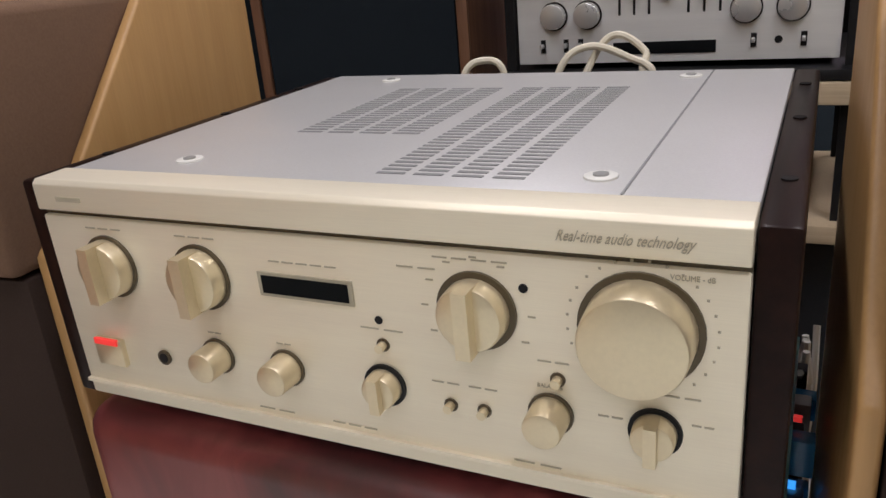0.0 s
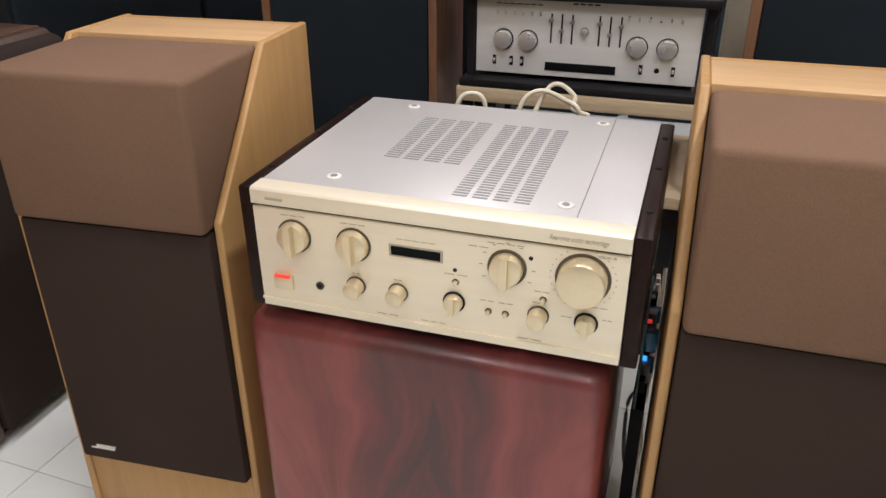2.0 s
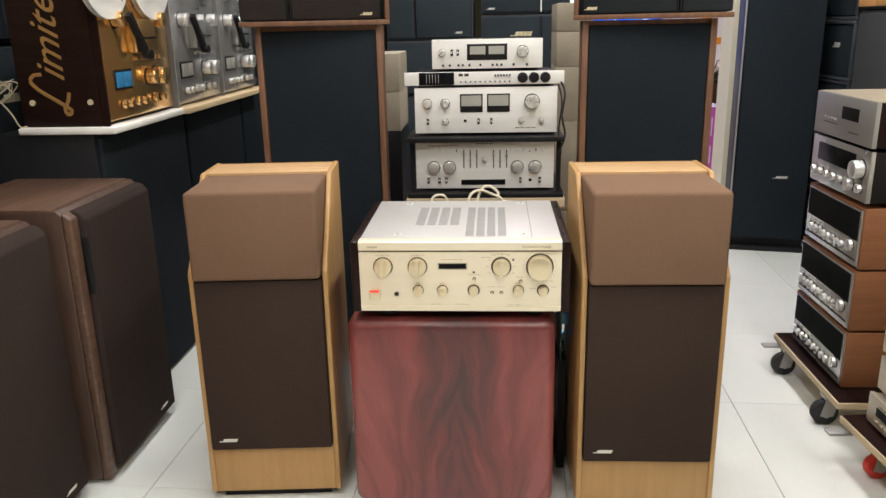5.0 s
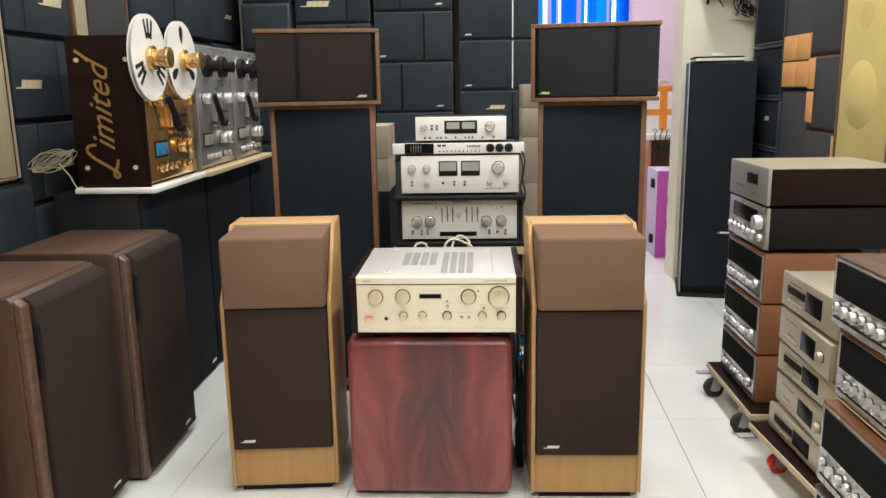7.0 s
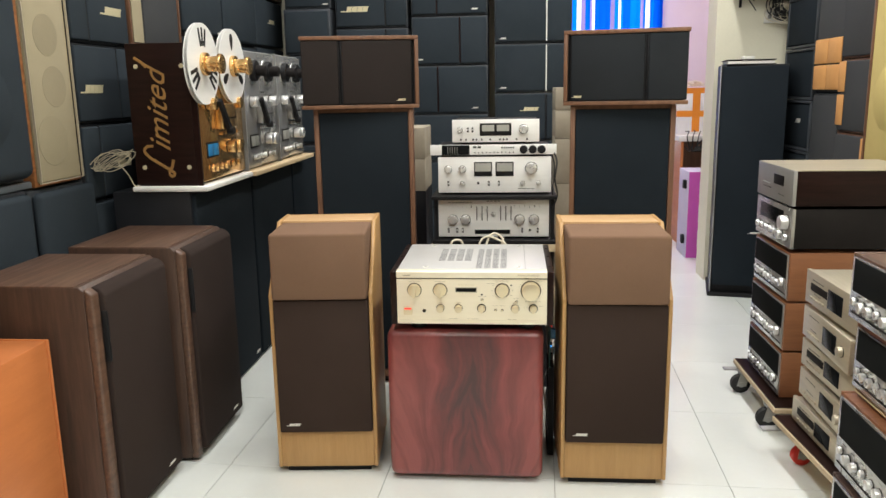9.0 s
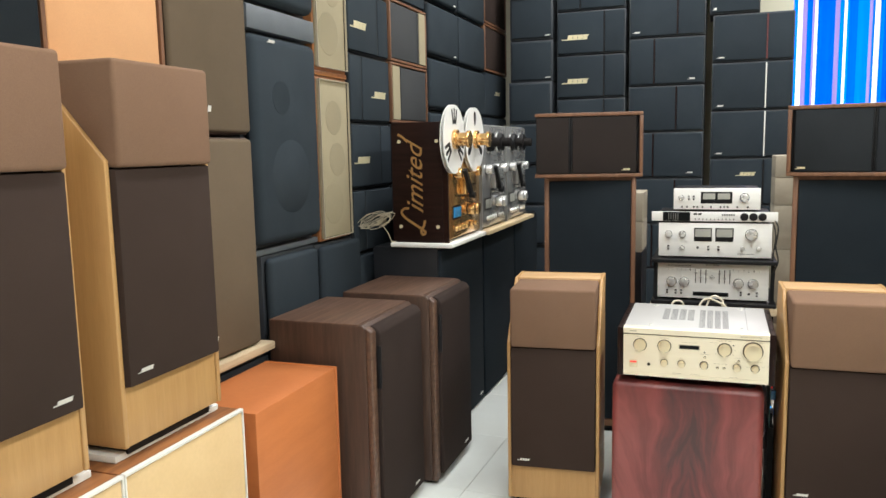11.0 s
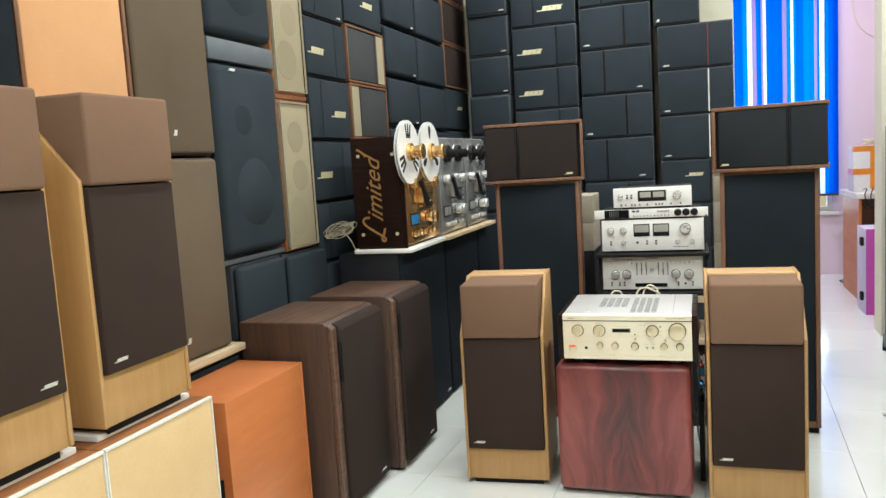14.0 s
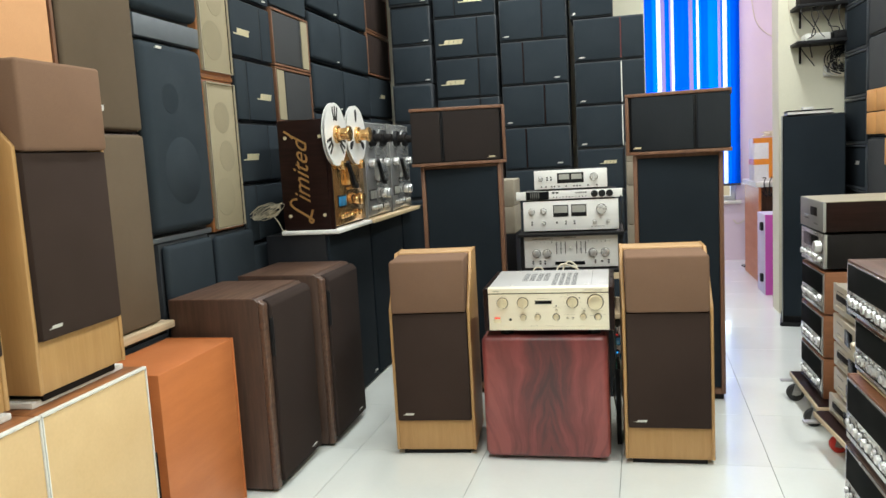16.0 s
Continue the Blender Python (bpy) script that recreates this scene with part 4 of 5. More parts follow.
def walnut_speaker(y0, y1, front, h, label):
    w = y1 - y0
    t = thing("floor_speaker", pose(front, (y0 + y1) / 2, 0, 0, 0, 90), label, "speaker", "walnut floor speakers")
    c = 0.03
    part("case", prism(B(), [(0.02, 0.012), (0.02, h - 0.012), (0.032, h), (0.36, h), (0.36, 0.012)], -w / 2, w / 2, bevel=0.003), "walnut", t)
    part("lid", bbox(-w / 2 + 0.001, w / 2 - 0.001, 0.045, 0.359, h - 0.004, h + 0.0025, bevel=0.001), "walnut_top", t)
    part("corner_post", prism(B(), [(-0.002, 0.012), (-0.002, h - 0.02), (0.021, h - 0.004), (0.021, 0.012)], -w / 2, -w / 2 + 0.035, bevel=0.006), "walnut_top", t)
    g = [(-0.014, 0.03), (-0.014, h - 0.03), (0.0, h - 0.012), (0.021, h - 0.006), (0.021, 0.03)]
    part("grille", prism(B(), g, -w / 2 + 0.038, w / 2 - 0.002, bevel=0.006), "cl_dkbrown", t, "umber cloth grille")
    part("pull_slot", bbox(-w / 2 + 0.034, -w / 2 + 0.044, -0.0155, 0.0, h * 0.70, h - 0.07, bevel=0.003), "black", t)
    part("plinth", bbox(-w / 2 + 0.02, w / 2 - 0.02, 0.03, 0.34, 0.0, 0.012), "black", t)
    part("badge", slant_badge(B(), w / 2 - 0.10, 0.055, 0.045, 0.006, -0.0145), "badge", t)
    return t


walnut_speaker(-0.045, 0.352, -1.171, 0.694, "large walnut floor speaker with umber cloth front")
walnut_speaker(0.390, 0.778, -1.124, 0.706, "large walnut floor speaker with umber cloth front")

# black low speakers that carry the tape decks
for y0, y1 in ((0.785, 1.40), (1.405, 2.02), (2.025, 2.60)):
    box_speaker(pose(-1.250, (y0 + y1) / 2, 0, 0, 0, 90), y1 - y0, 0.828, 0.285, "black_lac", "cl_navy", rim=0.010, proud=0.014, badge=[(0.86, 0.05, 0.05, 0.010, "badge")], label="big black speaker used as a stand for tape decks", group="deck stand speakers", name="stand_speaker")


# ---- reel tape decks ----
def reel(parent, x, z, drops=False):
    R = 0.126
    y = -0.018
    bm = B()
    n = 40
    ring = [(math.cos(6.28319 * k / n), math.sin(6.28319 * k / n)) for k in range(n)]
    for r in ((y, y + 0.002), (y + 0.012, y + 0.014)):
        plate(bm, [(x + R * a, z + R * b) for a, b in ring], *r)
    rl = part("reel", bm, "silver", parent, "silver metal tape reel")
    bm = cyl(B(), x, y + 0.012, z, 0.06, 0.010, "y", 32)
    part("tape_pack", bm, "black", rl)
    bm = B()
    for k in range(3):
        a0 = radians(90 + 120 * k)
        if drops:
            loop = [6.28319 * i / 18 for i in range(18)]
            local = [(0.082 + 0.028 * math.cos(a), 0.016 * math.sin(a) * (1.25 + 0.55 * math.cos(a)) / 1.5) for a in loop]
            plate(bm, [(x + u * math.cos(a0) - v * math.sin(a0), z + u * math.sin(a0) + v * math.cos(a0)) for u, v in local], y - 0.0008, y)
            continue
        for j in (-1, 0, 1):
            a = a0 + j * 0.25
            r0, r1 = 0.056, 0.112
            c, s = math.cos(a), math.sin(a)
            q = 0.0058
            plate(bm, [(x + r0 * c - q * s, z + r0 * s + q * c), (x + r0 * c + q * s, z + r0 * s - q * c), (x + r1 * c + q * s, z + r1 * s - q * c), (x + r1 * c - q * s, z + r1 * s + q * c)], y - 0.0008, y)
        arc = [a0 + 0.32 * (i / 6 - 1) for i in range(13)]
        plate(bm, [(x + 0.072 * math.cos(a), z + 0.072 * math.sin(a)) for a in arc] + [(x + 0.062 * math.cos(a), z + 0.062 * math.sin(a)) for a in arc[::-1]], y - 0.0007, y)
    part("cutout", bm, "black", rl, "dark cut-outs of the reel", "stuff")
    hub = part("hub", cyl(cyl(B(), x, y, z, 0.036, 0.014, "y", 28, bevel=0.003), x, y - 0.013, z, 0.024, 0.040, "y", 28, bevel=0.004), "brass", rl, "turned gold hub")
    part("hub_cap", cyl(B(), x, y - 0.050, z, 0.031, 0.012, "y", 28, bevel=0.003), "brass", rl)


def tape_deck(yc, w, panel, case, gold):
    h, d = 0.445, 0.215
    t = thing("reel_tape_recorder", pose(-1.205, yc, 0.848, 0, 0, 90) @ Matrix.Scale(1.1, 4), "gold reel-to-reel tape recorder in a dark wood case" if gold else "silver reel-to-reel tape recorder without reels", "tape recorder", "reel tape recorders")
    part("case", bbox(-w / 2, w / 2, 0.014, d, 0, h, bevel=0.003), case, t)
    part("front_plate", bbox(-w / 2 + 0.012, w / 2 - 0.008, 0.0, 0.016, 0.01, h - 0.006, bevel=0.002), panel, t)
    if gold:
        for x in (-0.165, 0.093):
            reel(t, x, 0.380, drops=x > 0)
    else:
        for x in (-0.085, 0.085):
            k = knob(t, x, 0.37, 0, 0.040, 0.022, material="black", ring="chrome", ring_r=1.2)
            part("spindle", cyl(B(), x, -0.022, 0.37, 0.02, 0.035, "y", 20, bevel=0.003), "dark_steel", k)
    # head cover, lever arms, meters, knobs
    part("head_cover", bbox(-0.055, 0.075, -0.026, 0.001, 0.17, 0.255, bevel=0.006), panel, t)
    part("cover_seam", bbox(-0.050, 0.070, -0.0275, -0.0255, 0.205, 0.209), "dark_steel", t)
    for x in (-0.115, 0.125):
        knob(t, x, 0.255, 0, 0.020, 0.030, material=panel if gold else "chrome", ring="dark_steel", ring_r=1.15)
    arm = plate(B(), [(-0.110, 0.262), (-0.098, 0.272), (-0.02, 0.172), (-0.033, 0.160)], -0.044, -0.030)
    part("tension_arm", arm, "black", t)
    part("arm_roller", cyl(B(), -0.027, -0.030, 0.166, 0.012, 0.022, "y", 18), "black", t)
    mb = part("meter_panel", bbox(-0.150, -0.055, -0.003, 0.002, 0.082, 0.132), "dark_steel", t)
    for x in (-0.145, -0.100):
        part("meter", bbox(x, x + 0.040, -0.006, -0.002, 0.088, 0.126, bevel=0.001), "blue_lcd" if gold else "meter", mb)
    for x, z, r in ((0.05, 0.105, 0.021), (0.095, 0.105, 0.024), (0.14, 0.110, 0.016), (-0.12, 0.045, 0.010), (-0.085, 0.045, 0.010), (-0.04, 0.045, 0.010), (0.0, 0.045, 0.010), (0.07, 0.045, 0.010), (0.12, 0.045, 0.010)):
        knob(t, x, z, 0, r, r * 1.3, material=panel if gold else "chrome", ring="dark_steel", ring_r=1.12)
    for k in range(6):
        part("key", bbox(-0.02 + 0.028 * k, 0.002 + 0.028 * k, -0.008, 0.001, 0.150, 0.160, bevel=0.001), panel if gold else "chrome", t)
    part("plate_print", bars(bars(B(), 0.03, 0.287, 0.05, 0.006, 0, 2), 0.10, 0.30, 0.04, 0.003, 0, 4), "print_dark", t, kind="stuff")
    part("side_trim", bbox(-w / 2 + 0.002, -w / 2 + 0.010, -0.004, 0.013, 0.0, h), case, t)
    if gold:
        for y, z in ((0.036, 0.06), (0.183, 0.06), (0.036, 0.375), (0.183, 0.375)):
            part("side_screw", cyl(B(), -w / 2 - 0.004, y, z, 0.007, 0.005, "x", 14), "badge_gold", t)
        side = Matrix(((0, 0, -1, -w / 2 - 0.0005), (0, 1, 0, 0.094), (1, 0, 0, 0.232), (0, 0, 0, 1)))
        lettering("imited", 0.098, side, "bronze_text", t, "script", shear=0.55, width=0.275, depth=0.0012)
        sx = -w / 2 - 0.0005
        for line, r in ((((0.150, 0.128), (0.170, 0.126), (0.180, 0.112), (0.164, 0.092), (0.130, 0.070), (0.098, 0.050), (0.086, 0.038), (0.096, 0.031), (0.103, 0.043), (0.092, 0.064), (0.087, 0.084)), 0.0052), (((0.150, 0.372), (0.162, 0.385), (0.174, 0.394), (0.188, 0.402)), 0.005)):
            bm = B()
            tube(bm, [(sx, a, b) for a, b in line], r, 6, 6)
            bmesh.ops.scale(bm, vec=(0.25, 1, 1), verts=bm.verts, space=Matrix.Translation((-sx, 0, 0)))
            part("script_swash", bm, "bronze_text", t)
    return t


tape_deck(1.022, 0.425, "brass", "darkwood", True)
tape_deck(1.492, 0.40, "deck_face", "steel", False)
tape_deck(1.944, 0.40, "deck_face", "steel", False)
solid("cloth_pad", bbox(-1.452, -1.178, 0.770, 1.262, 0.8285, 0.848, bevel=0.006), "paper", "folded white cloth under the gold tape deck", "cloth")
solid("cardboard_sheet", bbox(-1.43, -1.165, 1.266, 2.20, 0.8285, 0.848, bevel=0.003), "kraft", "tan cardboard sheet under silver tape decks", "cardboard")
bm = B()
for k in range(8):
    c = Vector((-1.52 + 0.03 * rng.random(), 0.752, 0.935 + 0.025 * rng.random()))
    pts = [c + Vector((0.075 * math.cos(a + k) * (0.6 + 0.5 * rng.random()), 0.02 * rng.random() - 0.01, 0.032 * math.sin(a * 1.3 + k))) for a in (0, 1.2, 2.4, 3.6, 4.8, 6.0)]
    tube(bm, pts, 0.0014, 6, 5)
tube(bm, [(-1.485, 0.752, 0.935), (-1.455, 0.76, 0.89), (-1.445, 0.775, 0.852), (-1.43, 0.785, 0.852)], 0.0022, 6, 5)
solid("cable_tangle", bm, "print", "tangled dark signal cables hanging behind a tape deck", "cable", "stuff")

# ---- speaker wall along the left side, fronts towards +x ----
FX = -1.595
BIG = lambda u=0.42: [(u, 0.38, 0.150, 0.029, "badge_gold")]
SMALL = [(0.80, 0.08, 0.04, 0.008, "badge")]


def left(y0, y1, z0, z1, front=FX, depth=0.40, **k):
    k.setdefault("label", "black bookshelf speaker stacked along the wall")
    k.setdefault("group", "speaker wall by the tape decks")
    k.setdefault("grille", "cl_slate")
    depth = min(depth, front - X0 - 0.012)
    return box_speaker(pose(front, (y0 + y1) / 2, z0, 0, 0, 90), y1 - y0 - 0.004, z1 - z0 - 0.003, depth, **k)


# dark, apricot and olive speakers nearest the camera
left(-1.27, -0.815, 0.0, 1.26, case="teak", grille="cl_grey", name="floor_speaker", label="dark floor speaker behind oak column speakers")
left(-1.27, -0.815, 1.26, 2.35, case="black_lac", grille="cl_navy", proud=0.03, badge=[(0.58, 0.52, 0.10, 0.012, "badge")], label="blue-black speaker with a silver bar badge")
left(-0.81, -0.45, 0.0, 1.20, case="walnut", grille="cl_dkbrown", name="floor_speaker", label="dark walnut floor speaker under an apricot one")
left(-0.81, -0.405, 1.20, 2.35, case="teak", grille="cl_orange", rim=0.016, edge="teak", label="speaker with apricot cloth front in a thin teak frame")
left(-0.40, -0.06, 0.0, 0.60, front=-1.535, case="black_lac", grille="cl_navy", label="black speaker under a plank")
solid("plank", bbox(-1.93, -1.510, -0.445, -0.045, 0.603, 0.628, bevel=0.003), "ply", "pale plank lying between stacked speakers", "plank")
left(-0.445, -0.083, 0.629, 1.278, front=-1.55, case="walnut", grille="cl_olive", rim=0.004, proud=0.02, rnd=0.012, badge=[(0.30, 0.09, 0.018, 0.018, "badge")], label="tall speaker with an olive grey cloth front")
left(-0.40, -0.015, 1.286, 2.35, case="walnut", grille="cl_olive", rim=0.004, proud=0.02, rnd=0.012, badge=[(0.40, 0.06, 0.018, 0.018, "badge")], label="tall speaker with an olive grey cloth front")
# blue-black column
left(0.035, 0.39, 0.0, 0.28, case="black_lac", grille="cl_slate")
left(0.035, 0.392, 0.28, 0.888, front=-1.60, case="grey_vinyl", grille="cl_slate", proud=0.03, rnd=0.02, label="black speaker with a thick rounded cloth front")
left(-0.020, 0.425, 0.91, 1.622, front=-1.62, case="grey_vinyl", grille="cl_slate", proud=0.055, rnd=0.03, rim=0.012, badge=[(0.22, 0.95, 0.045, 0.009, "badge")], cones=[(0.0, 0.235, 0.125), (-0.05, 0.50, 0.055)], label="blue-black three-way speaker with a bulging cloth front")
left(-0.020, 0.425, 1.698, 2.38, front=-1.62, case="grey_vinyl", grille="cl_slate", proud=0.055, rnd=0.03, rim=0.012, cones=[(0.0, 0.22, 0.125)], label="blue-black three-way speaker with a bulging cloth front")
solid("spacer_board", bbox(-1.93, -1.60, 0.0, 0.43, 0.888, 0.909, bevel=0.004), "pale_vinyl", "grey board between two stacked speakers", "board")
solid("spacer_board", bbox(-1.93, -1.585, 0.0, 0.435, 1.621, 1.697, bevel=0.004), "pale_vinyl", "grey board between two stacked speakers", "board")
# beige column speakers in teak frames
left(0.40, 0.70, 0.0, 0.28, case="black_lac", grille="cl_slate")
left(0.40, 0.755, 0.28, 0.882, front=-1.60, case="grey_vinyl", grille="cl_slate", proud=0.03, rnd=0.02, label="black speaker with a thick rounded cloth front")
for z0, z1 in ((0.886, 1.512), (1.530, 2.16)):
    s_ = left(0.435, 0.703, z0, z1, case="teak_side", grille="cl_beige", rim=0.012, proud=0.008, cones=[(-0.02, 0.14, 0.08), (0.02, 0.31, 0.065), (0.0, 0.47, 0.065)], label="slim column speaker with beige cloth in a teak frame")
    bm = B()
    for a, b, c, e in ((-0.122, 0.122, 0.010, 0.013), (-0.122, 0.122, z1 - z0 - 0.017, z1 - z0 - 0.014), (-0.122, -0.119, 0.013, z1 - z0 - 0.017), (0.119, 0.122, 0.013, z1 - z0 - 0.017)):
        box(bm, a, b, -0.0175, -0.010, c, e)
    part("piping", bm, "champ", s_, "pale piping round the cloth")
solid("spacer_board", bbox(-1.93, -1.59, 0.437, 0.700, 1.510, 1.529, bevel=0.003), "teak_side", "teak strip between two slim column speakers", "board")
# column with large badges
for z0, z1, b in ((0.0, 0.26, None), (0.26, 0.53, None), (0.53, 0.80, None), (0.80, 1.070, [(0.48, 0.38, 0.13, 0.024, "badge_gold")]), (1.070, 1.345, BIG(0.05)), (1.345, 1.625, BIG(0.50)), (1.625, 1.888, BIG(0.05)), (1.888, 2.160, SMALL), (2.160, 2.43, None)):
    left(0.710, 1.125, z0, z1, split=0.72 if b and b[0][0] < 0.3 else (0.28 if b else None), badge=b, label="black bookshelf speaker with a large pale gold badge" if b and b != SMALL else "black bookshelf speaker stacked along the wall")
# teak framed pair with a beige strip, black ones above
for z0, z1, sp, cs in ((0.53, 0.80, None, "black_lac"), (0.80, 1.075, None, "black_lac"), (1.075, 1.350, None, "black_lac"), (1.352, 1.627, 0.24, "teak"), (1.629, 1.908, 0.76, "teak"), (1.910, 2.19, None, "black_lac"), (2.19, 2.46, 0.3, "black_lac")):
    s_ = left(1.132, 1.600, z0, z1, case=cs, grille="cl_grey" if cs == "teak" else "cl_slate", rim=0.014 if cs == "teak" else 0.008, split=sp, label="teak framed bookshelf speaker with a beige strip" if cs == "teak" else "black bookshelf speaker with a large pale gold badge" if z0 < 2 and z0 > 1.9 else "black bookshelf speaker stacked along the wall", badge=BIG(0.42) if 1.9 < z0 < 2 else None)
    if cs == "teak":
        a = -0.214 if sp < 0.5 else 0.132
        part("side_strip", bbox(a, a + 0.082, -0.016, -0.0125, 0.015, z1 - z0 - 0.018), "cl_beige", s_, "beige strip")
for z0, z1 in ((0.33, 0.605), (0.605, 0.88), (0.88, 1.155), (1.155, 1.43), (1.43, 1.705), (1.705, 1.98), (1.98, 2.255), (2.255, 2.52)):
    left(1.607, 2.108, z0, z1 - 0.004, grille="cl_slate", proud=0.025, rnd=0.02, badge=SMALL)
for z0, z1 in ((0.58, 0.86), (0.86, 1.14), (1.14, 1.42), (1.42, 1.70), (1.70, 1.978), (1.978, 2.26), (2.26, 2.53)):
    left(2.115, 2.648, z0, z1, grille="cl_slate" if z0 < 1.6 else "cl_slate", proud=0.022, rnd=0.018)
for z0, z1, cs in ((0.58, 0.86, 0), (0.86, 1.145, 0), (1.145, 1.43, 0), (1.43, 1.713, 0), (1.715, 2.008, 1), (2.012, 2.298, 1), (2.302, 2.59, 1)):
    left(2.655, 3.190, z0, z1, case="teak" if cs else "black_lac", grille="cl_dkbrown" if cs else "cl_slate", rim=0.016 if cs else 0.008, cones=[(0.0, 0.14, 0.12)] if cs else (), badge=None if cs else [(0.42, 0.5, 0.13, 0.024, "badge_gold")] if 1.42 < z0 < 1.44 else None, label="teak framed bookshelf speaker high on the stack" if cs else "black bookshelf speaker stacked along the wall")
# what the upper rows stand on behind the deck stands
solid("speaker_plinth", bbox(-1.96, -1.62, 1.135, 3.19, 0.0, 0.328, bevel=0.004), "black_lac", "low black plinth under the speaker wall", "plinth")

# ---- speaker stack against the partition, fronts towards -y ----
BY = 2.85


def back(x0, x1, z0, z1, front=BY, **k):
    k.setdefault("label", "black bookshelf speaker in the back stack")
    k.setdefault("group", "back speaker stack")
    k.setdefault("grille", "cl_slate")
    return box_speaker(pose((x0 + x1) / 2, front, z0), x1 - x0 - 0.006, z1 - z0 - 0.004, 0.29, case="grey_vinyl", **k)


zs_ = [0.0, 0.32, 0.585, 0.85, 1.115, 1.38, 1.645, 1.91, 2.175, 2.44]
for a, b in zip(zs_, zs_[1:]):
    back(-1.472, -1.185, a, b, front=2.83 + 0.02 * (int(a * 100) % 3), badge=SMALL, rim=0.012)
zs_ = [0.0, 0.165, 0.44, 0.71, 0.98, 1.255, 1.528, 1.798, 2.068, 2.34]
for i, (a, b) in enumerate(zip(zs_, zs_[1:])):
    back(-1.163, -0.728, a, b, split=0.70 if i < 8 else 0.34, badge=[(0.08 if i < 8 else 0.42, 0.34, 0.165, 0.031, "badge_gold")] if i > 5 else None, label="black bookshelf speaker with a large pale gold badge" if i > 5 else "black bookshelf speaker in the back stack")
zs_ = [0.0, 0.17, 0.455, 0.74, 1.022, 1.306, 1.587, 1.876, 2.15, 2.43]
for i, (a, b) in enumerate(zip(zs_, zs_[1:])):
    back(-0.712, -0.260, a, b, split=0.64 if i % 2 else 0.33, strip="darkwood" if i < 9 else None, badge=[(0.05 if i % 2 else 0.78, 0.10, 0.042, 0.009, "badge")] + ([(0.5, 0.52, 0.15, 0.028, "badge_gold")] if i == 8 else []))
zs_ = [0.0, 0.29, 0.575, 0.86, 1.14, 1.422, 1.705, 1.984]
for i, (a, b) in enumerate(zip(zs_, zs_[1:])):
    back(-0.226, 0.228, a, b, split=0.68, strip={5: "white", 4: "white", 6: "rust"}.get(i), badge=[(0.06, 0.08, 0.042, 0.009, "badge")] + ([(0.33, 0.62, 0.11, 0.022, "badge_gold")] if i in (2, 3) else []))
back(-0.246, 0.038, 1.986, 2.42, badge=[(0.06, 0.05, 0.02, 0.014, "badge")], label="black speaker standing upright on top of the stack")
solid("speaker_plinth", bbox(-0.07, 0.07, 0, 0.28, 0, 0.70, bevel=0.004), "black_lac", "narrow black box under cardboard cartons", "box", m=pose(-0.590, 1.74, 0))
for z0, z1 in ((0.701, 0.85), (0.851, 0.995)):
    solid("cardboard_box", bbox(-0.07, 0.07, 0, 0.28, 0, z1 - z0, bevel=0.004), "carton", "beige cardboard carton stacked behind a tower", "box", m=pose(-0.590, 1.74, z0), group="cartons behind towers")
for z0, z1 in ((0.0, 0.36), (0.361, 0.72), (0.721, 0.93), (0.931, 1.06), (1.061, 1.165)):
    solid("cardboard_box", bbox(-0.07, 0.07, 0, 0.28, 0, z1 - z0, bevel=0.004), "carton", "beige cardboard carton stacked behind a tower", "box", m=pose(0.150, 1.83, z0), group="cartons behind towers")


# ---- right side: gear on dollies, fronts towards -x ----
def dolly(cx, cy, lx, ly, ztop, wheel, wheel_mat, label, rz=0, inset=0.02):
    """A plywood platform on four swivel castors."""
    t = thing("dolly", pose(cx, cy, 0, 0, 0, rz), label, "dolly", "gear dollies")
    part("deck", bbox(-lx / 2, lx / 2, -ly / 2, ly / 2, ztop - 0.018, ztop, bevel=0.002), "ply", t, "plywood platform")
    part("carpet", bbox(-lx / 2 + 0.004, lx / 2 - 0.004, -ly / 2 + 0.004, ly / 2 - 0.004, ztop, ztop + 0.003), "darkwood", t, "dark worn top")
    for a in (-lx / 2 + inset, lx / 2 - 0.05):
        for b in (-ly / 2 + 0.085, ly / 2 - 0.085):
            c = part("castor_fork", bbox(a - 0.022, a + 0.022, b - 0.020, b + 0.020, ztop - 0.026, ztop - 0.018), "steel", t)
            for s in (-0.017, 0.014):
                bm = plate(B(), [(a - 0.018, ztop - 0.026), (a + 0.018, ztop - 0.026), (a + 0.004, wheel * 0.8), (a - 0.030, wheel * 0.8)], b + s, b + s + 0.003)
                part("fork_cheek", bm, "steel", c)
            w = part("wheel", cyl(B(), a - 0.014, b + 0.011, wheel, wheel, 0.022, "y", 28, bevel=0.003), wheel_mat, t)
            part("axle", cyl(B(), a - 0.014, b + 0.019, wheel, wheel * 0.3, 0.038, "y", 14), "steel", w)
    part("brake_pedal", bbox(-lx / 2 - 0.045, -lx / 2 + 0.02, ly / 2 - 0.045, ly / 2 - 0.015, ztop - 0.034, ztop - 0.026, bevel=0.003), "steel", t)
    return t


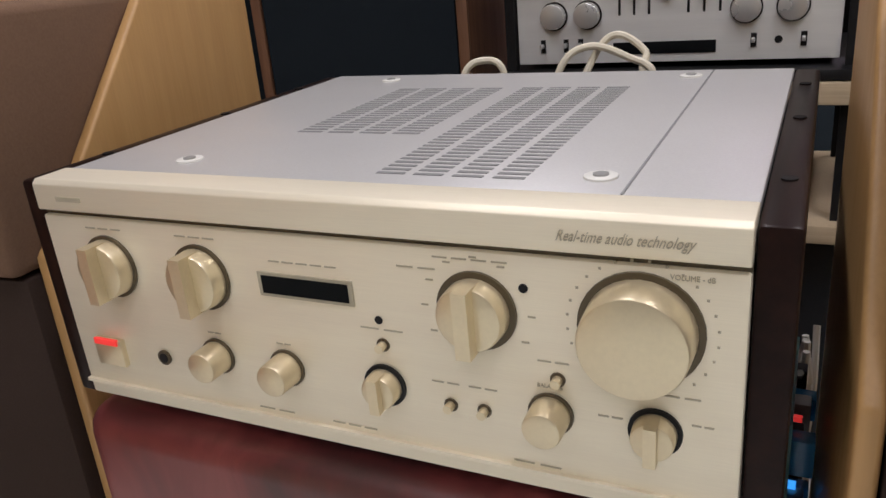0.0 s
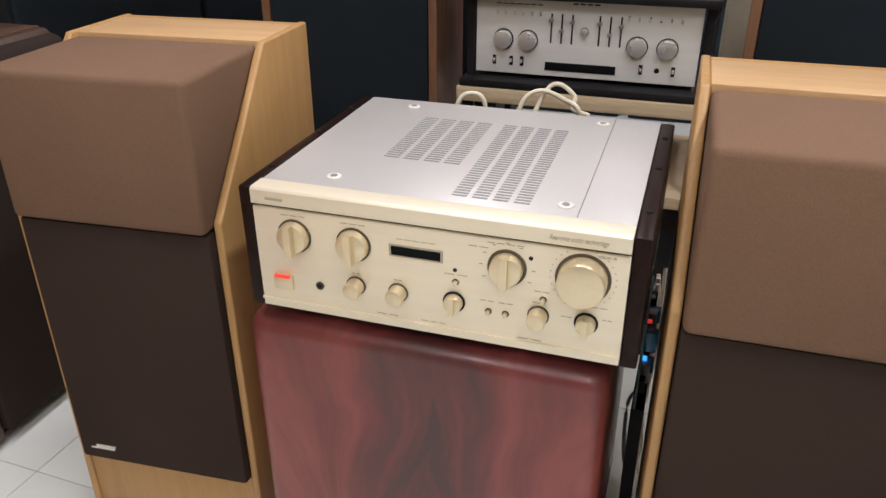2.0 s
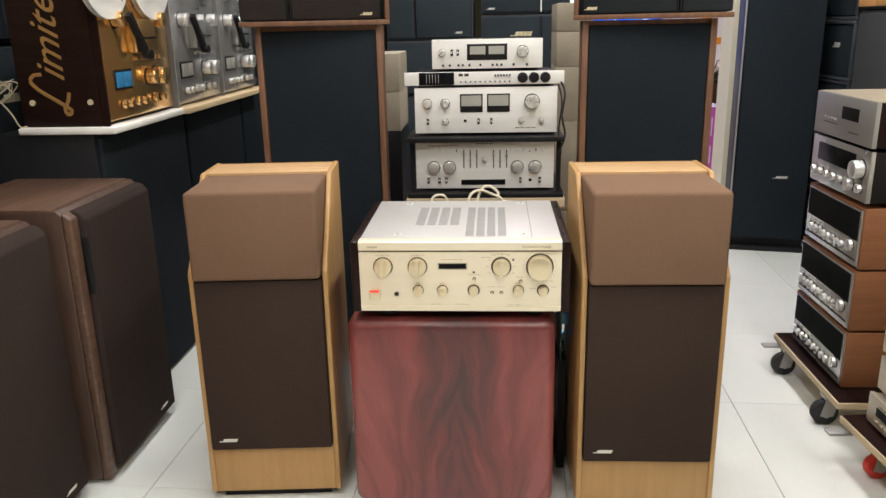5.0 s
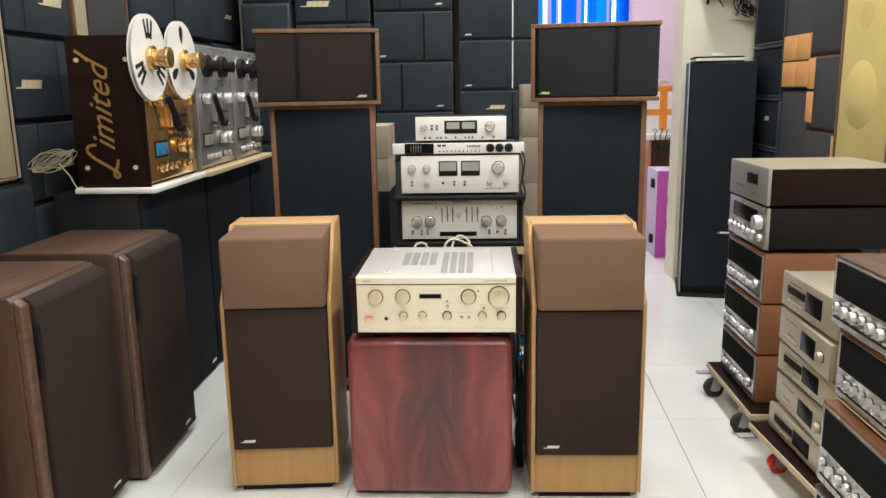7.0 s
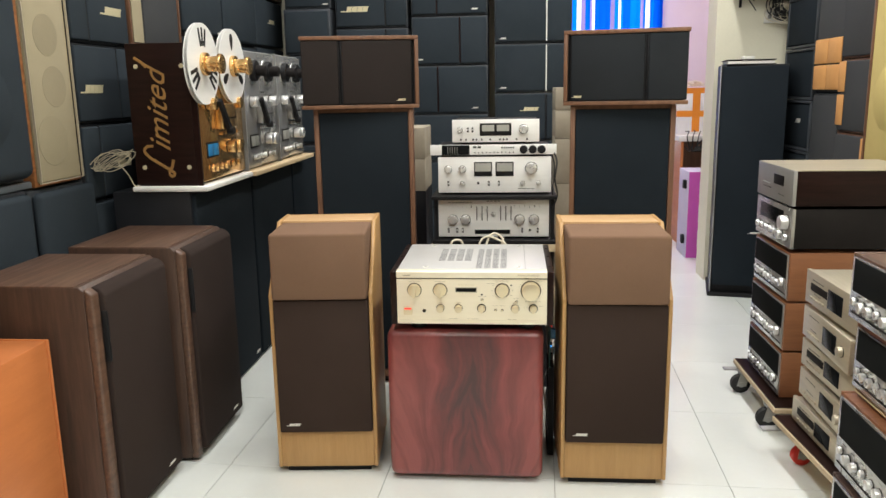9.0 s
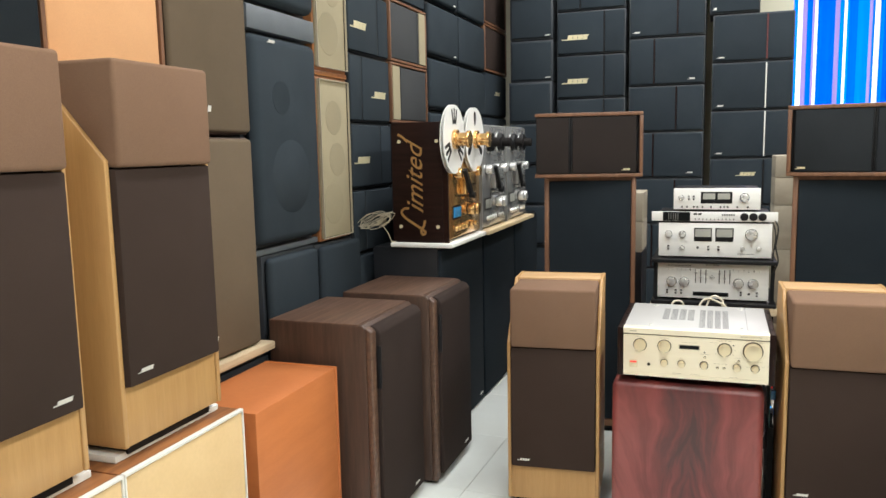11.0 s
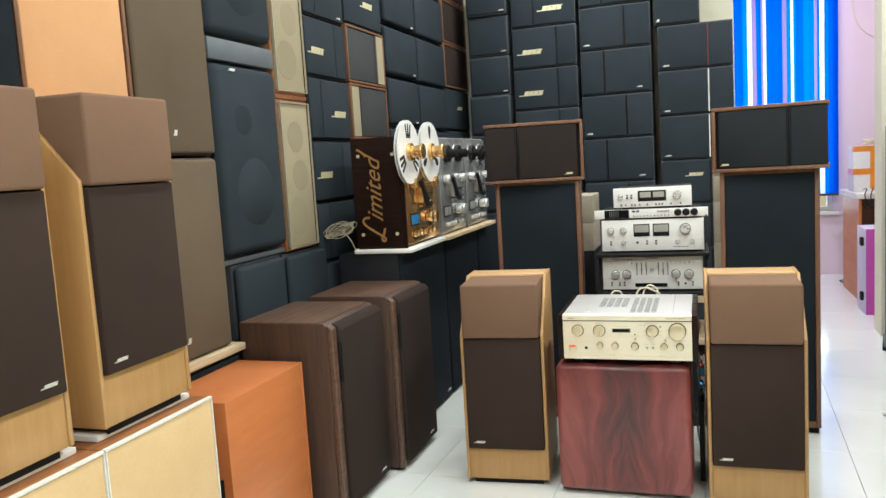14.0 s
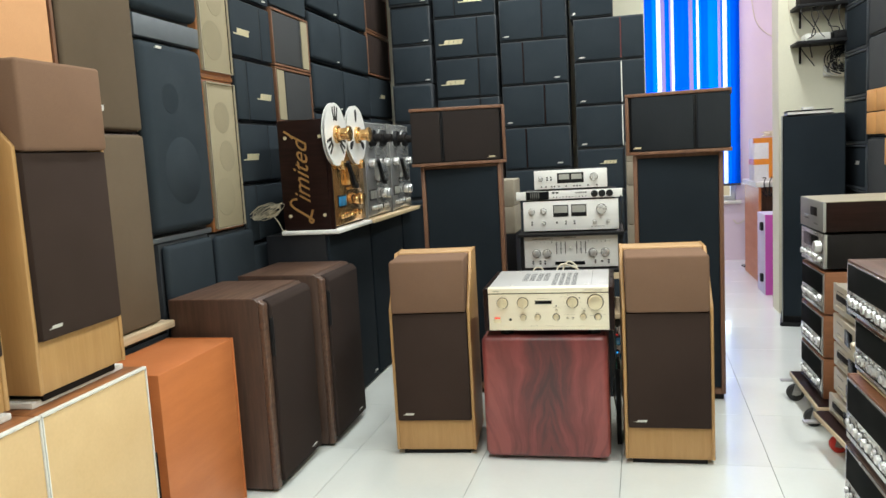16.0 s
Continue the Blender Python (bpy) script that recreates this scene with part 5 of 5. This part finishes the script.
def receiver(x, y0, y1, z0, z1, d=0.33, wood="teak_sleeve", panel="deck_face", dial="dial_black", tone=0, label="", rz=0, top=True):
    w = y1 - y0
    n = 9 + tone % 2
    s = w / 0.45
    ctr = [("win", 0.5, 0.715, w * 0.90, (z1 - z0) * 0.46, dial), ("win", 0.5, 0.105, w * 0.90, 0.004, "dark_steel")]
    ctr += [("knob", 0.07 + 0.68 * k / (n - 1), 0.27 if k % 3 else 0.30, (0.0115 if k % 3 else 0.009) * s, (0.013 if k % 3 else 0.010) * s) for k in range(n)]
    ctr += [("knob", 0.89, 0.34, 0.019 * s, 0.015 * s)] + [("btn", 0.12 + 0.10 * k, 0.155, 0.007, 0.004) for k in range(7)]
    ctr += [("text", 0.10 + 0.10 * k, 0.40, 0.018, 0.002, 3) for k in range(7)]
    return gear(pose(x, (y0 + y1) / 2, z0, 0, 0, -90 + rz), w - 0.022, z1 - z0 - 0.010, d, panel, "dark_steel", ctr, name="receiver", label=label or "vintage stereo receiver in a teak sleeve", category="receiver", group="vintage receivers", wood=wood)


dolly(0.988, 0.91, 0.47, 0.49, 0.105, 0.036, "rubber", "plywood dolly carrying a stack of receivers")
receiver(0.790, 0.745, 1.112, 0.108, 0.275, tone=0, label="vintage receiver in teak, lowest on the dolly")
receiver(0.790, 0.745, 1.112, 0.276, 0.448, tone=1)
receiver(0.793, 0.745, 1.112, 0.449, 0.618, tone=0)
gear(pose(0.793, 0.930, 0.622, 0, 0, -90), 0.365, 0.142, 0.40, "deck_face", "dark_steel", [("win", 0.45, 0.68, 0.24, 0.050), ("knob", 0.88, 0.62, 0.024), ("knob", 0.75, 0.25, 0.016), ("knob", 0.90, 0.25, 0.012)] + [("knob", 0.10 + 0.12 * k, 0.26, 0.011) for k in range(5)], label="silver fronted amplifier in a black steel case", group="vintage receivers")
gear(pose(0.788, 0.925, 0.765, 0, 0, -90), 0.365, 0.124, 0.42, "steel", "darkwood", [("win", 0.62, 0.62, 0.10, 0.034, "dark_steel"), ("text", 0.3, 0.3, 0.09, 0.003, 6), ("text", 0.7, 0.2, 0.06, 0.003, 5)] + [("btn", 0.2 + 0.06 * k, 0.42, 0.012, 0.006, "steel") for k in range(4)], name="cassette_deck", label="grey deck in a dark wood case on top", category="cassette deck")
solid("steel_lid", bbox(0.791, 1.205, 0.744, 1.106, 0.8875, 0.8905), "champ", "pale champagne steel lid of the top deck", "lid")

dolly(0.968, 0.36, 0.48, 0.44, 0.125, 0.030, "red", "low plywood dolly with red castors", rz=4, inset=0.075)
zc = [0.129, 0.216, 0.312, 0.406, 0.512, 0.622]
for i, (a, b) in enumerate(zip(zc, zc[1:])):
    ctr = [("win", 0.60, 0.5, 0.10, (b - a) * 0.5, "glass"), ("text", 0.25, 0.75, 0.08, 0.003, 4), ("text", 0.25, 0.35, 0.05, 0.002, 5)]
    ctr += [("btn", 0.14 + 0.06 * k, 0.22, 0.014, 0.006, "champ") for k in range(5)] + ([("knob", 0.86, 0.5, 0.014, 0.014, "champ")] if i % 2 else [("win", 0.28, 0.55, 0.12, 0.022, "dark_steel")])
    gear(pose(0.765 + 0.006 * (i % 3), 0.345, a, 0, 0, -90 + (2, -1, 1, -2, 0)[i]), 0.36, b - a - 0.004, 0.31, "champ", "champ", ctr, name="disc_player", label="champagne disc player in a stack on a dolly", category="disc player", group="champagne players")

solid("floor_board", bbox(0.63, 1.22, -0.53, 0.03, 0.0, 0.022, bevel=0.003), "darkwood", "dark board on the floor under receivers", "board")
receiver(0.672, -0.49, 0.005, 0.023, 0.225, d=0.40, wood="walnut", tone=1, label="wide vintage receiver in walnut, lowest of the pile")
receiver(0.675, -0.48, 0.010, 0.234, 0.436, d=0.42, wood="teak_sleeve", tone=0, label="wide vintage receiver with a long tuning dial")
solid("cardboard_sheet", bbox(0.70, 1.05, -0.47, -0.01, 0.4435, 0.4475), "kraft", "torn tan cardboard between two receivers", "cardboard")
receiver(0.695, -0.45, 0.002, 0.449, 0.612, d=0.36, tone=1, label="vintage receiver with a black dial and silver knobs")
receiver(0.672, -0.47, 0.002, 0.620, 0.782, d=0.36, wood="walnut_top", tone=0, label="vintage receiver with a black glass dial, on top")
bm = B()
pts = [(0.0, 0.0), (0.10, -0.01), (0.20, 0.008), (0.27, 0.0), (0.28, 0.12), (0.26, 0.25), (0.14, 0.262), (0.03, 0.25), (0.012, 0.12)]
a = [bm.verts.new((x, y, 0.0)) for x, y in pts]
f = bm.faces.new(a)
ex = bmesh.ops.extrude_face_region(bm, geom=[f])
for v in ex["geom"]:
    if isinstance(v, bmesh.types.BMVert):
        v.co.z += 0.004
bmesh.ops.recalc_face_normals(bm, faces=bm.faces)
solid("cardboard_sheet", bm, "kraft", "torn tan cardboard lying on a receiver", "cardboard", m=pose(0.73, -0.36, 0.7795))

# tall black speaker with a closed book on top
t = thing("tower_speaker", pose(1.156, 2.479, 0, 0, 0, -12) @ Matrix.Diagonal((1.1, 1.05, 1.044, 1)), "tall black floor speaker with a closed booklet on top", "speaker")
part("case", bbox(-0.155, 0.155, 0.012, 0.33, 0.02, 1.212, bevel=0.004), "black", t)
# Grey strip stands in for the lit side edge of the black case.
part("edge_strip", bbox(-0.156, -0.150, -0.006, 0.0115, 0.02, 1.212, bevel=0.002), "steel", t)
part("grille", bbox(-0.146, 0.152, -0.010, 0.013, 0.06, 1.205, bevel=0.008), "cl_navy", t)
part("base", bbox(-0.165, 0.165, -0.02, 0.34, 0.0, 0.02, bevel=0.004), "black", t)
part("badge", slant_badge(B(), 0.01, 0.345, 0.06, 0.010, -0.0105), "badge", t)
bk = thing("booklet", pose(1.14, 2.49, 1.2665, 0, 0, -4), "closed dark booklet lying on a tall speaker", "book")
part("cover", prism(B(), [(0.0, 0.0225), (0.0, 0.0265), (0.16, 0.0225), (0.16, 0.0185)], -0.125, 0.125, bevel=0.001), "black", bk)
part("pages", bbox(-0.118, 0.118, 0.003, 0.155, 0.004, 0.0185), "paper", bk)
part("cover", bbox(-0.125, 0.125, 0.0, 0.16, 0.0, 0.004), "black", bk)
solid("plug_adapter", bbox(-0.03, 0.03, 0.0, 0.05, 0.0, 0.022, bevel=0.005), "white", "small white plug adapter on a booklet", "adapter", m=pose(1.15, 2.57, 1.2895))


# ---- speaker wall on the right, fronts towards -x ----
def right(y0, y1, z0, z1, front=1.40, **k):
    k.setdefault("label", "black bookshelf speaker stacked by a side wall")
    k.setdefault("group", "speaker wall by the receivers")
    return box_speaker(pose(front, (y0 + y1) / 2, z0, 0, 0, -90), y1 - y0 - 0.005, z1 - z0 - 0.004, 0.36, **k)


for a, b in ((0.0, 0.29), (0.29, 0.56), (0.56, 0.82), (0.82, 1.08), (1.08, 1.345), (1.345, 1.61), (1.61, 1.88), (1.88, 2.14)):
    right(2.29, 2.72, a, b, case="grey_vinyl", rim=0.016, edge="grey_vinyl", grille="cl_navy", badge=[(0.50, 0.55, 0.075, 0.022, "badge")] if 0.8 < a < 0.9 else None)
for z0, z1 in ((0.0, 0.58), (0.58, 1.12), (1.12, 1.66), (1.66, 2.2)):
    s_ = right(1.948, 2.285, z0, z1, case="grey_vinyl", grille="cl_grey", label="charcoal speaker with square orange inlays")
    if 1.0 < z0 < 1.5:
        for i in range(2):
            for j in range(2):
                part("inlay", bbox(-0.160 + 0.162 * i, -0.004 + 0.162 * i, -0.020, -0.0125, 0.012 + 0.123 * j, 0.128 + 0.123 * j, bevel=0.003), "amber", s_, "orange square inlay")
for z0, z1, side in ((0.0, 0.36, 0), (0.36, 0.64, 0), (0.64, 0.945, 2), (0.945, 1.27, 1), (1.27, 1.70, 0), (1.70, 2.1, 0)):
    s_ = right(1.605, 1.943, z0, z1, front=1.385, case="teak", grille="cl_grey", label="charcoal speaker with an orange side strip")
    if side:
        x = -0.16 if side == 1 else 0.125
        zm = (z1 - z0) * 0.53
        for za, zb in ((0.012, z1 - z0 - 0.016),) if side == 2 else ((0.030, zm - 0.006), (zm + 0.006, z1 - z0 - 0.012)):
            part("inlay", bbox(x, x + 0.034 if side == 2 else x + 0.070, -0.018, -0.0125, za, zb, bevel=0.003), "amber", s_, "orange strip")
right(1.16, 1.60, 0.0, 0.78, front=1.37, case="teak", grille="cl_grey", label="dark speaker under a yellow fronted one", name="floor_speaker")
right(1.16, 1.60, 0.781, 1.72, front=1.37, case="teak", grille="cl_yellow", rim=0.016, cones=[(-0.03, 0.32, 0.13), (-0.03, 0.62, 0.05)], label="large speaker with yellow cloth in a teak frame")
right(0.68, 1.15, 0.0, 0.75, front=1.40, case="walnut", grille="cl_dkbrown", label="dark walnut speaker by a side wall", name="floor_speaker")
right(0.68, 1.15, 0.751, 1.60, front=1.40, case="walnut", grille="cl_dkbrown", label="dark walnut speaker by a side wall")

# ---- pier: shelf with boxes and cables ----
sh = thing("wall_shelf", pose(1.11, 2.869, 1.69), "black wall shelves crowded with network boxes", "shelf")
for z, x1 in ((0.0, 0.46), (0.215, 0.44)):
    part("board", bbox(0.0, x1, -0.20, 0.0, z, z + 0.018, bevel=0.002), "black", sh)
    for a in (0.05, x1 - 0.06):
        part("bracket", plate(B(), [(a, z), (a + 0.012, z), (a + 0.012, z - 0.10), (a, z - 0.10)], -0.012, -0.0005), "dark_steel", sh)
for x, z, w, h, mt in ((0.05, 0.018, 0.14, 0.042, "white"), (0.21, 0.018, 0.09, 0.05, "black"), (0.31, 0.018, 0.13, 0.04, "steel"), (0.02, 0.233, 0.2, 0.05, "dark_steel"), (0.25, 0.233, 0.16, 0.045, "black")):
    solid("network_box", bbox(0, w, -0.12, 0.0, 0, h, bevel=0.005), mt, "small network box on a cluttered wall shelf", "router", m=pose(1.11 + x, 2.81, 1.69 + z), group="network boxes")
bm = B()
for k in range(14):
    cx, cz, r = 1.40 + 0.08 * rng.random(), 1.57 + 0.05 * rng.random(), 0.06 + 0.05 * rng.random()
    pts = [(cx + r * math.cos(a + k), 2.84 - 0.02 * rng.random(), cz + r * 0.8 * math.sin(a + k)) for a in (0, 1.0, 2.1, 3.1, 4.2, 5.2, 6.2)]
    tube(bm, pts, 0.0035, 6, 5)
for k in range(9):
    x = 1.16 + 0.045 * k
    q = [rng.uniform(-0.06, 0.06) for _ in range(6)]
    tube(bm, [(x, 2.74, 1.92), (x - 0.03 + q[0], 2.65, 1.85 + q[1]), (x + q[2], 2.65, 1.77 + q[3] * 0.5), (x + 0.03 + q[4], 2.74, 1.69), (x + 0.05 + q[5], 2.82, 1.57 + q[0])], 0.003, 6, 6)
solid("cable_tangle", bm, "rubber", "coiled black cables hanging below a wall shelf", "cable", "stuff")
bm = B()
for k in range(4):
    cx, cz = 1.36 + 0.04 * k, 1.55
    pts = [(cx + 0.07 * math.cos(a), 2.82, cz + 0.055 * math.sin(a)) for a in (0.3, 1.4, 2.6, 3.6, 4.9, 5.9)]
    tube(bm, pts, 0.003, 6, 5)
tube(bm, [(1.09, 2.865, 2.6), (1.095, 2.86, 2.1), (1.11, 2.85, 1.85), (1.17, 2.82, 1.72)], 0.003, 6, 6)
solid("cable_tangle", bm, "cable_w", "coiled pale cables hanging below a wall shelf", "cable", "stuff")
so = thing("wall_socket", pose(1.35, 2.869, 1.50), "white double wall socket on a cream pier", "socket")
part("plate", bbox(-0.05, 0.05, -0.010, 0.0, 0.0, 0.07, bevel=0.003), "white", so)
part("outlet", bbox(-0.03, -0.012, -0.012, -0.009, 0.025, 0.045), "steel", so)

# ---- alcove by the window ----
tb = thing("side_table", pose(1.425, 4.35, 0), "brown side table with cables on it", "table")
part("top", bbox(-0.33, 0.40, -0.35, 0.35, 0.76, 0.80, bevel=0.004), "white", tb)
part("side", bbox(-0.31, -0.29, -0.33, 0.33, 0.0, 0.76), "orange_vinyl", tb)
part("side", bbox(0.36, 0.38, -0.33, 0.33, 0.0, 0.76), "orange_vinyl", tb)
part("back", bbox(-0.29, 0.36, 0.31, 0.33, 0.05, 0.76), "teak", tb)
bx = thing("foam_box", pose(1.24, 4.18, 0.801), "white foam box bound with orange tape", "box")
part("body", bbox(-0.13, 0.16, 0.0, 0.24, 0.0, 0.34, bevel=0.008), "styro", bx)
part("tape_band", bbox(-0.132, 0.162, -0.003, 0.0, 0.13, 0.175), "tape", bx)
part("tape_band", bbox(-0.02, 0.035, -0.0035, -0.001, 0.02, 0.33), "tape", bx)
part("tape_band", bbox(-0.133, -0.130, 0.0, 0.24, 0.13, 0.175), "tape", bx)
part("tape_band", bbox(-0.132, 0.162, -0.003, 0.05, 0.302, 0.342), "tape", bx)
bm = B()
for k in range(9):
    pts = [(1.25 + 0.09 * math.cos(a + k) * rng.random(), 4.28 + 0.07 * math.sin(a * 1.2 + k), 1.148 + 0.05 * rng.random()) for a in (0, 1, 2, 3, 4, 5)]
    tube(bm, pts, 0.004, 6, 5)
solid("cable_tangle", bm, "cable_w", "tangled pale cables heaped on a foam box", "cable", "stuff")
bm = B()
for k in range(8):
    pts = [(1.15 + 0.05 * k + 0.03 * rng.random(), 4.06 + 0.05 * rng.random(), 0.805 + 0.03 * rng.random()), (1.17 + 0.04 * k, 4.02, 0.83), (1.15 + 0.04 * k, 3.985, 0.79), (1.17 + 0.05 * rng.random(), 3.98, 0.69), (1.13 + 0.05 * k, 3.985, 0.73)]
    tube(bm, pts, 0.004, 6, 5)
solid("cable_tangle", bm, "rubber", "black cables hanging over a table edge", "cable", "stuff")
pb = thing("carton", pose(1.125, 3.5, 0, 0, 0, 0), "upright carton with magenta and lilac print", "box")
part("front", bbox(-0.055, 0.085, -0.004, 0.0, 0.0, 0.59), "purple", pb)
part("body", bbox(-0.057, 0.085, 0.0, 0.30, 0.0, 0.59, bevel=0.002), "lilac", pb)
for z in (0.08, 0.25, 0.42):
    part("print_stripe", bbox(0.015, 0.022, -0.0052, -0.0035, z, z + 0.11), "lilac", pb)
for z in (0.09, 0.47):
    part("strap_buckle", bbox(-0.078, -0.056, 0.05, 0.10, z, z + 0.06, bevel=0.006), "black", pb)
bm = B()
for k in range(7):
    pts = [(1.20 + 0.10 * math.cos(a + k) * (0.5 + 0.5 * rng.random()), 4.80 + 0.06 * math.sin(a + k), 0.008 + 0.02 * rng.random()) for a in (0, 1, 2, 3, 4, 5)]
    tube(bm, pts, 0.004, 6, 5)
solid("cable_tangle", bm, "rubber", "coil of dark cable lying on the floor", "cable", "stuff")
solid("wall_cable", tube(B(), [(1.23, 5.29, 0.70), (1.25, 5.29, 0.55), (1.22, 5.29, 0.41), (1.15, 5.29, 0.35), (1.10, 5.29, 0.39)], 0.004), "cable_w", "thin cable hanging on a pink wall", "cable")
solid("wall_cable", tube(B(), [(1.27, 5.29, 2.5), (1.32, 5.29, 2.2), (1.47, 5.29, 2.05), (1.7, 5.29, 2.0)], 0.004), "cable_w", "thin cable hanging on a pink wall", "cable")

# ---- floor tiles, each its own piece ----
PX, PY, TX, TY = 0.514, 0.541, 0.544, 0.868
turn = pose(TX, TY, 0, 0, 0, -2.0)
tile_bm = bbox(-PX / 2 + 0.0009, PX / 2 - 0.0009, -PY / 2 + 0.0009, PY / 2 - 0.0009, -0.0058, 0.0, bevel=0.0006, seg=1)
tile_mesh = mesh_of(tile_bm, "tile", "tile", False)
for i in range(-6, 4):
    for j in range(-11, 9):
        m = turn @ pose((i + 0.5) * PX, (j + 0.5) * PY, 0)
        x, y = m.translation.xy
        if not (X0 - 0.33 < x < X1 + 0.33 and Y0 - 0.33 < y < Y1 + 0.33):
            continue
        data = tile_mesh
        if not (X0 + 0.27 < x < X1 - 0.27 and Y0 + 0.29 < y < Y1 - 0.29):
            # border tiles are cut along the walls
            bm = bmesh.new()
            bm.from_mesh(tile_mesh)
            bm.transform(m)
            for co, no in (((X0, 0, 0), (-1, 0, 0)), ((X1, 0, 0), (1, 0, 0)), ((0, Y0, 0), (0, -1, 0)), ((0, Y1, 0), (0, 1, 0))):
                bmesh.ops.bisect_plane(bm, geom=bm.verts[:] + bm.edges[:] + bm.faces[:], plane_co=co, plane_no=no, clear_outer=True)
            bm.transform(m.inverted())
            if not bm.faces:
                bm.free()
                continue
            data = mesh_of(bm, "tile", "tile", False)
        ob = new("tile", data)
        ob.matrix_basis = m
        ob.parent = floor
